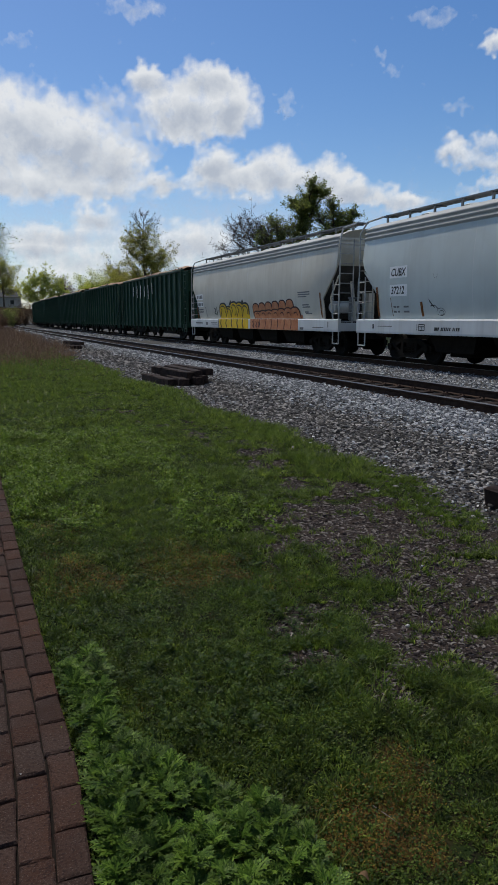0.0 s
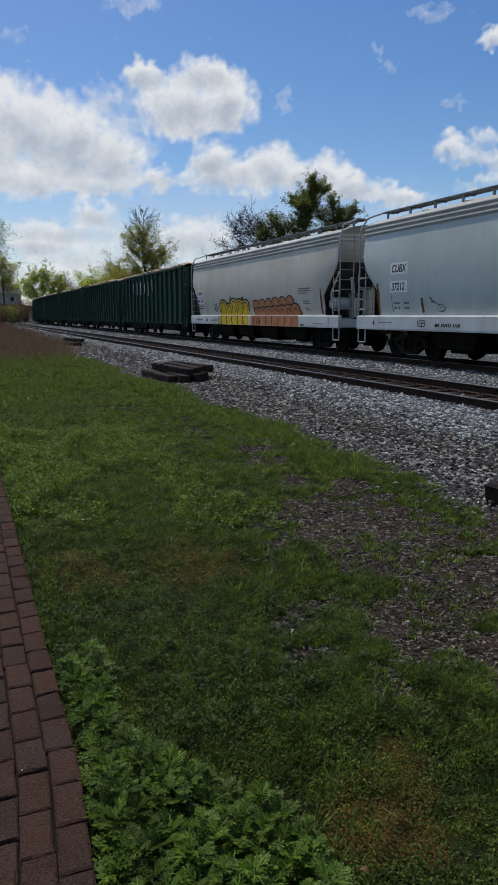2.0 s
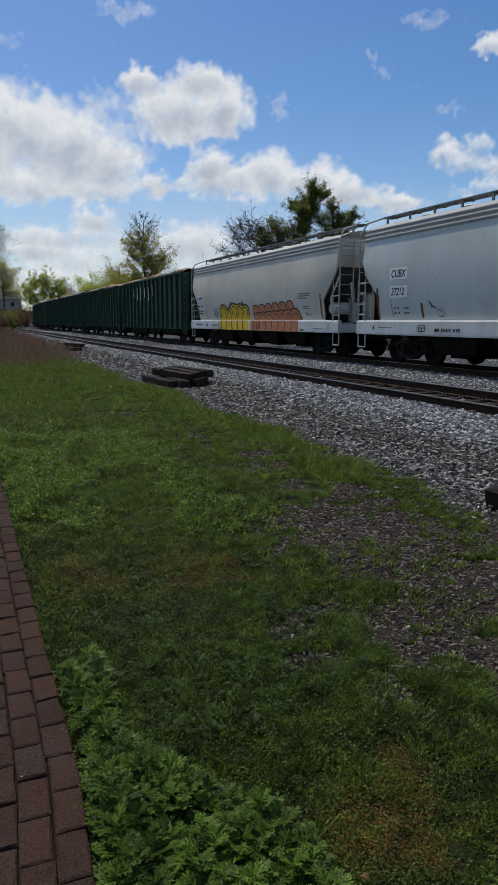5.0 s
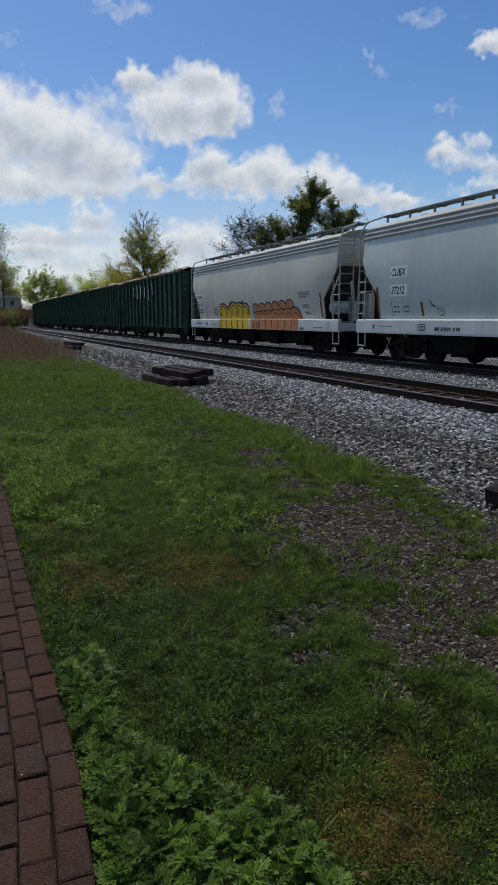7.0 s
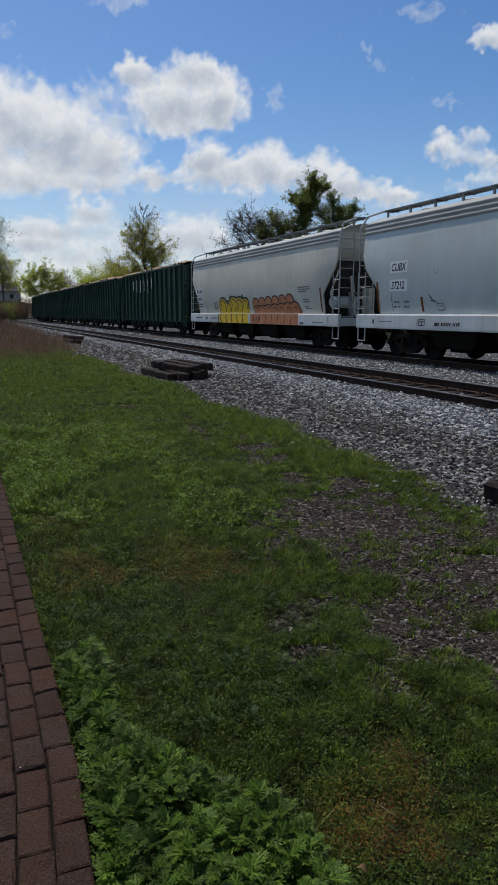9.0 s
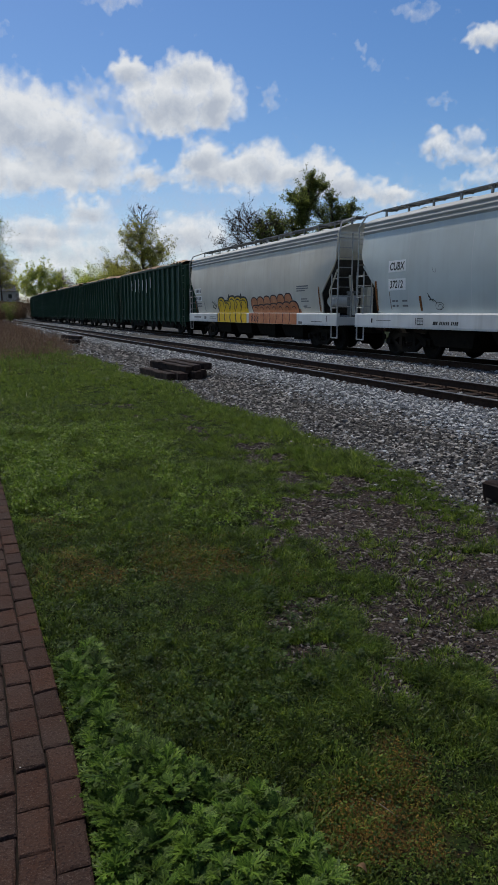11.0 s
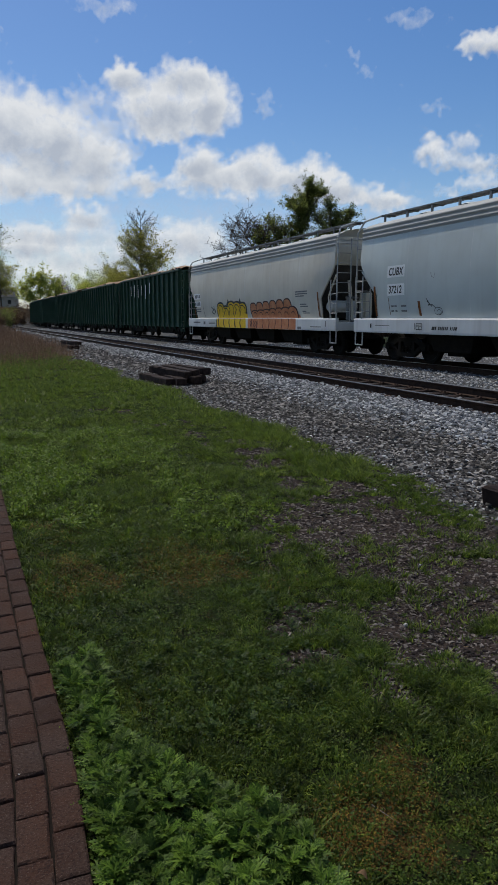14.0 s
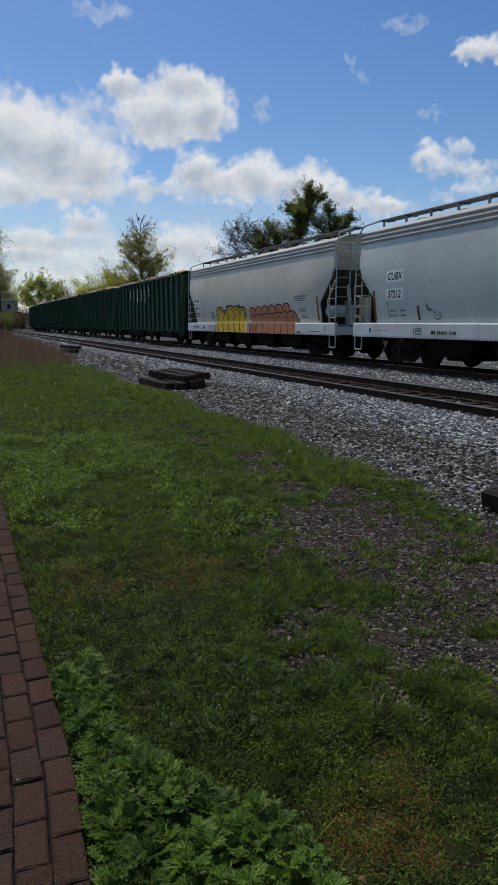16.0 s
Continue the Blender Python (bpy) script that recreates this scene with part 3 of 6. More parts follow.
# ---- markings on the hopper cars; they lie on the side that faces the path (-x) ----
def side_x(z):
    """Half width of the body, or of the sill, at height z."""
    if z < 1.31:
        return 1.627
    for (w0, z0), (w1, z1) in zip(SIDE, SIDE[1:]):
        if z0 <= z <= z1:
            return w0 + (w1 - w0) * (z - z0) / max(z1 - z0, 1e-6)
    return 1.55


def on_side(y, z, lift):
    return Vector((-side_x(z) - lift, y, z))


def patch_bm(bm, y0, y1, z0, z1, lift, slant=0.0, rows=6):
    """A thin sheet of paint between y0 and y1, z0 and z1 that follows the bulge."""
    grid = []
    for i in range(rows + 1):
        z = z0 + (z1 - z0) * i / rows
        d = slant * i / rows
        grid.append([bm.verts.new(on_side(y + d, z, lift)) for y in (y0, y1)])
    for a, b in zip(grid, grid[1:]):
        bm.faces.new((a[0], a[1], b[1], b[0]))
    return bm


def blob_bm(bm, cy, cz, ry, rz, lift, tilt=0.0, point=0.0, n=22):
    """A rounded letter body; point narrows its foot."""
    rings = []
    for k in (1.0, 0.66, 0.33):
        ring = []
        for i in range(n):
            t = 2 * math.pi * i / n
            c, s = math.cos(t), math.sin(t)
            c, s = math.copysign(abs(c) ** 0.75, c), math.copysign(abs(s) ** 0.75, s)
            z = max(cz + rz * k * s, 1.322)
            y = cy + ry * k * c * (1 - point * (0.5 - 0.5 * s)) + tilt * rz * k * s
            ring.append(bm.verts.new(on_side(y, z, lift)))
        rings.append(ring)
    for a, b in zip(rings, rings[1:]):
        for i in range(n):
            bm.faces.new((a[i], a[(i + 1) % n], b[(i + 1) % n], b[i]))
    bm.faces.new(rings[-1])
    return bm


def stroke_bm(bm, pts, width, lift):
    """A painted line through points (y, z) on the side."""
    fine = []
    for (a, b), (c, d) in zip(pts, pts[1:]):
        fine += [(a + (c - a) * i / 4, b + (d - b) * i / 4) for i in range(4)]
    fine.append(pts[-1])
    left, right = [], []
    for i, (y, z) in enumerate(fine):
        y0, z0 = fine[max(i - 1, 0)]
        y1, z1 = fine[min(i + 1, len(fine) - 1)]
        k = math.hypot(y1 - y0, z1 - z0) or 1
        ny, nz = -(z1 - z0) / k * width / 2, (y1 - y0) / k * width / 2
        left.append(bm.verts.new(on_side(y + ny, z + nz, lift)))
        right.append(bm.verts.new(on_side(y - ny, z - nz, lift)))
    for i in range(len(fine) - 1):
        bm.faces.new((left[i], left[i + 1], right[i + 1], right[i]))
    return bm


def arc_pts(cy, cz, ry, rz, a0, a1, n=7):
    return [(cy + ry * math.cos(radians(a0 + (a1 - a0) * i / n)), cz + rz * math.sin(radians(a0 + (a1 - a0) * i / n))) for i in range(n + 1)]


def letters(text, y, z, size, material, car, lift, shear=0.18):
    """Words in the built-in font on the side; y is where they begin, at the far end."""
    cu = bpy.data.curves.new("lettering", "FONT")
    cu.body, cu.size, cu.shear, cu.offset, cu.space_character = text, size, shear, size * 0.022, 1.0
    ob = bpy.data.objects.new("lettering", cu)
    scene.collection.objects.link(ob)
    bpy.context.view_layer.update()
    me = bpy.data.meshes.new_from_object(ob.evaluated_get(bpy.context.evaluated_depsgraph_get()))
    bpy.data.objects.remove(ob)
    for v in me.vertices:
        v.co = on_side(y - v.co.x * 0.86, z + v.co.y, lift)
    me.name = "lettering"
    me.materials.clear()
    me.materials.append(material)
    return part("lettering", me, None, car, "black stencilled lettering")


M_YELLOW = simple("yellow_spray_paint", (0.78, 0.47, 0.0), (0.90, 0.58, 0.01), 3.0, 0.6, 0, 0.1)
M_SALMON = simple("orange_spray_paint", (0.50, 0.155, 0.05), (0.66, 0.27, 0.12), 3.0, 0.6, 0, 0.1)
M_MAROON = simple("dark_red_spray_paint", (0.035, 0.008, 0.006), (0.07, 0.02, 0.014), 5.0, 0.6, 0, 0.1)
M_RUSTMARK = simple("brown_streak", (0.10, 0.06, 0.03), (0.2, 0.12, 0.06), 8.0, 0.8)
M_FADED = simple("faded_stencil_paint", (0.12, 0.12, 0.12), (0.2, 0.2, 0.2), 20.0, 0.7)


def spray_yellow(car):
    c = 28.13
    ys = [31.25, 30.55, 29.85, 29.15, 28.5]
    tops = [2.02, 1.86, 2.06, 2.03, 1.98]
    for i, (y, top) in enumerate(zip(ys, tops)):
        cz, rz = (top + 1.33) / 2, (top - 1.33) / 2
        low = 0.0012 * i
        part("letter_outline", blob_bm(bmesh.new(), y - c, cz, 0.52, rz + 0.06, 0.005 + low, -0.08), M_INK, car, "black outline of a bubble letter")
        part("letter", blob_bm(bmesh.new(), y - c, cz, 0.43, rz - 0.02, 0.014 + low, -0.08), M_YELLOW, car, "yellow bubble letter in spray paint")
        part("letter_stroke", stroke_bm(bmesh.new(), arc_pts(y - c, cz, 0.34, rz * 0.7, 60, 200 + 20 * (i % 3)), 0.055, 0.022), M_INK, car)
        part("letter_stroke", stroke_bm(bmesh.new(), [(y - c + 0.40, 1.38), (y - c + 0.12 - 0.1 * (i % 2), 1.7), (y - c + 0.28, 1.9)], 0.05, 0.024), M_INK, car)
        part("letter_stroke", stroke_bm(bmesh.new(), [(y - c + 0.05, 0.9), (y - c + 0.18, 1.1), (y - c + 0.10, 1.29)], 0.09, 0.009), M_INK, car)
    part("letter_base", patch_bm(bmesh.new(), 31.62 - c, 28.0 - c, 0.885, 1.30, 0.004), M_YELLOW, car, "yellow paint over the sill")
    part("letter_base", patch_bm(bmesh.new(), 31.68 - c, 28.0 - c, 1.318, 1.50, 0.013), M_YELLOW, car)
    part("letter_stroke", stroke_bm(bmesh.new(), [(31.7 - c, 0.89), (31.7 - c, 1.29)], 0.09, 0.006), M_INK, car)
    for y in (30.2, 28.75):
        bm = bmesh.new()
        bm.faces.new([bm.verts.new(on_side(a, b, 0.0045)) for a, b in [(y - c + 0.25, 1.93), (y - c, 2.20), (y - c - 0.2, 1.93)]])
        part("letter_outline", bm, M_INK, car)
    part("scribble", stroke_bm(bmesh.new(), [(32.5 - c, 1.85), (32.2 - c, 1.75), (32.45 - c, 1.6), (32.1 - c, 1.5)], 0.06, 0.008), M_INK, car, "small black scribble")
    part("scribble", stroke_bm(bmesh.new(), [(32.15 - c, 1.9), (32.05 - c, 1.55), (31.9 - c, 1.72)], 0.06, 0.01), M_INK, car, "small black scribble")


def spray_orange(car):
    c = 28.13
    for i in range(6):     # the row behind
        y, top = 27.25 - 0.66 * i, 1.93 + 0.02 * i
        part("letter_outline", blob_bm(bmesh.new(), y - c, 1.62, 0.40, top - 1.62 + 0.05, 0.004 + 0.0005 * i, 0.1, 0.2), M_MAROON, car, "dark outline of a rounded letter")
        part("letter", blob_bm(bmesh.new(), y - c, 1.60, 0.345, top - 1.60, 0.010, 0.1, 0.2), M_SALMON, car, "orange rounded letter in spray paint")
    for i in range(7):     # the row before it
        y, top = 27.1 - 0.60 * i, 1.62 + 0.02 * i
        part("letter_outline", blob_bm(bmesh.new(), y - c, 1.46, 0.42, top - 1.42, 0.014 + 0.0005 * i, 0.22), M_MAROON, car, "dark outline of a rounded letter")
        part("letter", blob_bm(bmesh.new(), y - c, 1.45, 0.355, top - 1.46, 0.020, 0.22), M_SALMON, car, "orange rounded letter in spray paint")
        part("letter_stroke", stroke_bm(bmesh.new(), arc_pts(y - c, 1.44, 0.16, 0.12, 30, 180), 0.035, 0.026), M_MAROON, car)
        part("letter_stroke", stroke_bm(bmesh.new(), [(y - c + 0.30, 0.90), (y - c + 0.22, 1.1), (y - c + 0.25, 1.295)], 0.05, 0.010), M_MAROON, car)
    part("letter_base", patch_bm(bmesh.new(), 27.75 - c, 23.15 - c, 0.885, 1.30, 0.005), M_SALMON, car, "orange paint over the sill")
    part("letter_base", patch_bm(bmesh.new(), 27.5 - c, 22.95 - c, 1.322, 1.45, 0.012), M_SALMON, car)
    for y in (27.5, 27.15, 26.9):
        part("letter_stroke", stroke_bm(bmesh.new(), [(y - c, 1.2), (y - c - 0.15, 1.1), (y - c, 1.02), (y - c - 0.16, 0.95)], 0.045, 0.011), M_MAROON, car)


def bars_bm(bm, rows, lift=0.006):
    """Small unreadable writing: rows of (y at the far end, length, height of the middle, thickness)."""
    for y, length, z, thick in rows:
        patch_bm(bm, y, y - length, z - thick / 2, z + thick / 2, lift, rows=1)
    return bm


def seams(car, places):
    for y in places:
        bm = bmesh.new()
        patch_bm(bm, y - 0.008, y + 0.008, 1.33, 3.68, 0.0025, rows=40)
        part("weld_seam", bm, M_SILL, car)


def mark_cars():
    c = 28.13
    spray_yellow(HOPPER)
    spray_orange(HOPPER)
    seams(HOPPER, [-5.2, -2.6, 0.0, 2.6, 5.2])
    bm = bars_bm(bmesh.new(), [(23.25 - c, 0.95, 2.28, 0.045), (23.25 - c, 0.95, 2.20, 0.04), (23.25 - c, 0.7, 2.12, 0.04), (22.9 - c, 0.5, 1.82, 0.04),
                               (22.9 - c, 0.6, 1.74, 0.04), (22.75 - c, 0.3, 1.56, 0.04), (22.7 - c, 0.5, 1.50, 0.03), (35.0 - c, 0.9, 1.78, 0.06), (35.0 - c, 0.9, 1.66, 0.06)])
    part("small_writing", bm, M_FADED, HOPPER, "rows of small stencilled writing")
    bm = bars_bm(bmesh.new(), [(35.1 - c, 1.0, 2.42, 0.28), (35.0 - c, 0.95, 2.04, 0.26)])
    part("number_panel", bm, M_WHITE, HOPPER, "white panels behind the lettering")
    for i in range(4):
        for z in (2.42, 2.04):
            part("panel_mark", bars_bm(bmesh.new(), [(34.95 - c - 0.22 * i, 0.15, z, 0.17)], 0.012), M_FADED, HOPPER, "faint mark on a white panel")
    for row in ((35.2 - c, 1.1, 1.10, 0.07), (33.6 - c, 0.3, 1.08, 0.14), (32.8 - c, 0.9, 1.12, 0.03), (32.8 - c, 0.9, 1.05, 0.03), (22.0 - c, 0.8, 1.01, 0.03), (23.0 - c, 0.3, 0.96, 0.09), (20.9 - c, 0.05, 1.12, 0.2)):
        part("sill_mark", bars_bm(bmesh.new(), [row]), M_FADED, HOPPER, "small dark mark on the sill")
    for y, z0, z1 in ((21.45, 1.36, 2.22), (35.0, 1.36, 1.95)):
        bm = patch_bm(bmesh.new(), y - c - 0.035, y - c + 0.035, z0, z1, 0.02, 0.06)
        patch_bm(bm, y - c - 0.035, y - c - 0.02, z0, z1, 0.004, 0.06)
        part("edge_strip", bm, M_ORANGE, HOPPER, "rusty orange strip")
    part("streak", stroke_bm(bmesh.new(), [(33.6 - c, 1.4), (33.75 - c, 1.9)], 0.05, 0.005), M_FADED, HOPPER)

    c = 11.11
    car = HOPPER_NUMBERED
    seams(car, [-5.2, -2.6, 0.0, 2.6, 5.2])
    for z in (2.48, 1.965):
        part("number_panel", patch_bm(bmesh.new(), 17.26 - c, 16.42 - c, z, z + 0.33, 0.004), M_WHITE, car, "white panel behind the lettering")
    letters("CUBX", 17.20 - c, 2.54, 0.30, M_INK, car, 0.009)
    letters("37212", 17.20 - c, 2.03, 0.30, M_INK, car, 0.009)
    bm = bars_bm(bmesh.new(), [(17.1 - c, 0.14, 1.66, 0.05), (16.93 - c, 0.12, 1.66, 0.05), (16.6 - c, 0.24, 1.66, 0.05), (17.1 - c, 0.14, 1.52, 0.05), (16.9 - c, 0.1, 1.52, 0.05), (16.6 - c, 0.26, 1.52, 0.05)])
    part("small_writing", bm, M_FADED, car, "rows of small stencilled writing")
    # the maker's mark on the sill, as plain shapes
    bm = bmesh.new()
    for i, w in enumerate((0.10, 0.08, 0.08, 0.0, 0.07, 0.06, 0.07, 0.06, 0.06, 0.07, 0.0, 0.06, 0.05, 0.07, 0.09)):
        if w:
            patch_bm(bm, 15.10 - c - 0.068 * i, 15.10 - c - 0.068 * i - w * 0.72, 1.0, 1.09, 0.004, -0.02, 1)
    part("maker_mark", bm, M_INK, car, "short row of black stencil bars")
    for pts in ([(15.85, 1.0), (15.85, 1.17)], [(15.78, 1.0), (15.78, 1.16), (15.52, 1.16), (15.52, 1.0), (15.78, 1.0)], [(15.78, 1.1), (15.52, 1.1)], [(15.65, 1.0), (15.65, 1.1)]):
        part("sill_mark", stroke_bm(bmesh.new(), [(a - c, b) for a, b in pts], 0.025, 0.004), M_INK, car, "small dark mark on the sill")
    part("sill_mark", stroke_bm(bmesh.new(), [(18.05 - c, 1.02), (18.05 - c, 1.15)], 0.08, 0.005), M_INK, car)
    part("sill_mark", patch_bm(bmesh.new(), 17.8 - c, 17.05 - c, 1.085, 1.105, 0.004, 0, 1), M_FADED, car)
    for y, z0, z1 in ((17.87, 1.38, 2.26), (15.72, 1.38, 1.78), (12.48, 1.38, 1.78), (9.2, 1.38, 1.78), (5.2, 1.38, 1.78)):
        bm = patch_bm(bmesh.new(), y - c - 0.04, y - c + 0.04, z0, z1, 0.02, 0.05)
        patch_bm(bm, y - c - 0.04, y - c - 0.02, z0, z1, 0.004, 0.05)
        part("edge_strip", bm, M_ORANGE, car, "rusty orange strip")
    part("streak", stroke_bm(bmesh.new(), [(17.15 - c, 1.4), (17.22 - c, 1.86), (17.22 - c, 1.93)], 0.025, 0.005), M_RUSTMARK, car, "thin brown rust streak")
    bm = bmesh.new()
    stroke_bm(bm, [(15.45 - c, 1.85), (15.3 - c, 1.70), (15.38 - c, 1.66), (15.2 - c, 1.68), (15.05 - c, 1.58)], 0.022, 0.005)
    stroke_bm(bm, [(15.42 - c, 1.78), (15.2 - c, 1.62)], 0.028, 0.006)
    stroke_bm(bm, [(a - c, b) for a, b in arc_pts(14.95, 1.50, 0.17, 0.10, 0, 330, 12)], 0.014, 0.005)
    stroke_bm(bm, [(a - c, b) for a, b in arc_pts(14.92, 1.48, 0.09, 0.06, 0, 300, 12)], 0.014, 0.007)
    part("scribble", bm, M_INK, car, "small black scribble")
    part("scribble", stroke_bm(bmesh.new(), [(15.25 - c, 2.52), (15.2 - c, 2.4), (15.1 - c, 2.38), (15.08 - c, 2.5)], 0.012, 0.005), M_FADED, car)


mark_cars()


# pale streaks high on the posts of the first green car, and the loads that show above the rims
def load(car_y, seed):
    """Scrap heaped above a car's rim."""
    r = np.random.default_rng(seed)
    u, v = np.meshgrid(np.linspace(-1.33, 1.33, 16), np.linspace(-7.25, 7.25, 80), indexing="ij")
    z = 3.86 + 0.36 * (fbm(u * 0.9 + seed, v * 0.55, 4)) + 0.22 * (1 - (u / 1.4) ** 2) + 0.12 * r.random(u.shape)
    i = np.arange(u.size).reshape(u.shape)
    faces = np.stack([i[:-1, :-1], i[1:, :-1], i[1:, 1:], i[:-1, 1:]], -1).reshape(-1, 4)
    verts = np.stack([u, v, z], -1).reshape(-1, 3)
    ob = new("scrap_load", from_arrays("scrap_load", verts, faces, M_LOAD))
    p, turn = along(car_y, FAR)
    ob.matrix_basis = pose(p.x, p.y, RAIL, 0, 0, -math.degrees(turn))
    tagged(ob, "rusty brown scrap heaped in a green freight car", "scrap load", "loads of the green cars")


M_LOAD = simple("rusty_scrap", (0.2, 0.11, 0.065), (0.46, 0.33, 0.23), 2.2, 0.85)
for i in range(6):
    load(45.55 + 17.6 * i, 11 + i)
bm = bmesh.new()
for i, (top, low) in enumerate(((3.55, 2.9), (3.6, 2.75), (3.58, 2.7), (3.5, 2.8), (3.52, 2.6), (3.6, 2.9))):
    y = 4.0 - 1.02 * i
    box(bm, -1.556, -1.551, y - 0.05, y + 0.045, low, top)
part("worn_patch", bm, M_WHITE, GREEN, "pale paint on the posts")
# ---- clouds: a far backdrop, drifting with the wind ----
def cloud_material(name, bright, middle, deep):
    m = bpy.data.materials.new(name)
    m.use_nodes = True
    n, l = m.node_tree.nodes, m.node_tree.links
    n.remove(n["Principled BSDF"])
    uv = n.new("ShaderNodeTexCoord").outputs["Object"]
    at = n.new("ShaderNodeAttribute")
    at.attribute_name = "vapour"
    wisps = tex_noise(n, l, 0.020, 8, uv, None, 0.62)
    crumbs = tex_noise(n, l, 0.06, 6, uv, None, 0.6)
    add = n.new("ShaderNodeMath")
    add.operation = "MULTIPLY_ADD"
    l.new(wisps, add.inputs[0])
    add.inputs[1].default_value = 0.95
    l.new(at.outputs["Fac"], add.inputs[2])
    more = n.new("ShaderNodeMath")
    more.operation = "MULTIPLY_ADD"
    l.new(crumbs, more.inputs[0])
    more.inputs[1].default_value = 0.42
    l.new(add.outputs[0], more.inputs[2])
    squeeze = n.new("ShaderNodeMath")
    squeeze.operation = "MULTIPLY"
    l.new(more.outputs[0], squeeze.inputs[0])
    squeeze.inputs[1].default_value = 0.62
    cover = ramp(n, l, squeeze.outputs[0], (0.34, (0, 0, 0)), (0.58, (0.26, 0.26, 0.26)), (0.80, (0.66, 0.66, 0.66)), (1.02, (0.95, 0.95, 0.95)))
    thick = n.new("ShaderNodeAttribute")
    thick.attribute_name = "thick"
    puff = tex_noise(n, l, 0.011, 8, uv, None, 0.62)
    mixer = n.new("ShaderNodeMath")
    mixer.operation = "MULTIPLY_ADD"
    l.new(puff, mixer.inputs[0])
    mixer.inputs[1].default_value = 1.15
    l.new(thick.outputs["Fac"], mixer.inputs[2])
    tone = ramp(n, l, mixer.outputs[0], (0.42, bright), (0.68, middle), (1.0, deep))
    em, tr, mx = n.new("ShaderNodeEmission"), n.new("ShaderNodeBsdfTransparent"), n.new("ShaderNodeMixShader")
    em.inputs["Strength"].default_value = 0.92
    l.new(tone, em.inputs["Color"])
    l.new(cover, mx.inputs["Fac"])
    l.new(tr.outputs[0], mx.inputs[1])
    l.new(em.outputs[0], mx.inputs[2])
    l.new(mx.outputs[0], n["Material Output"].inputs["Surface"])
    return m


M_CLOUD = cloud_material("cloud_vapour", (0.86, 0.88, 0.90), (0.71, 0.745, 0.79), (0.50, 0.55, 0.635))
M_VEIL = cloud_material("haze_veil", (0.50, 0.60, 0.80), (0.46, 0.57, 0.78), (0.42, 0.53, 0.75))
CLOUD_FAR = 2300.0


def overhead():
    """Glowing cloud added unseen over and behind the observer to whiten the light, as broken as what lies ahead."""
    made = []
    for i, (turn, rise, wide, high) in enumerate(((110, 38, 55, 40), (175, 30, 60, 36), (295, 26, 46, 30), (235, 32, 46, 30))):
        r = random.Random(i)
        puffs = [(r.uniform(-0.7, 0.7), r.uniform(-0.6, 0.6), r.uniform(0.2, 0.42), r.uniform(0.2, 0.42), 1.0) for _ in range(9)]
        made.append(cloud("unseen glowing cloud added for white fill light", turn, rise, wide, high, 1.8, puffs, 20 + i))
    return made


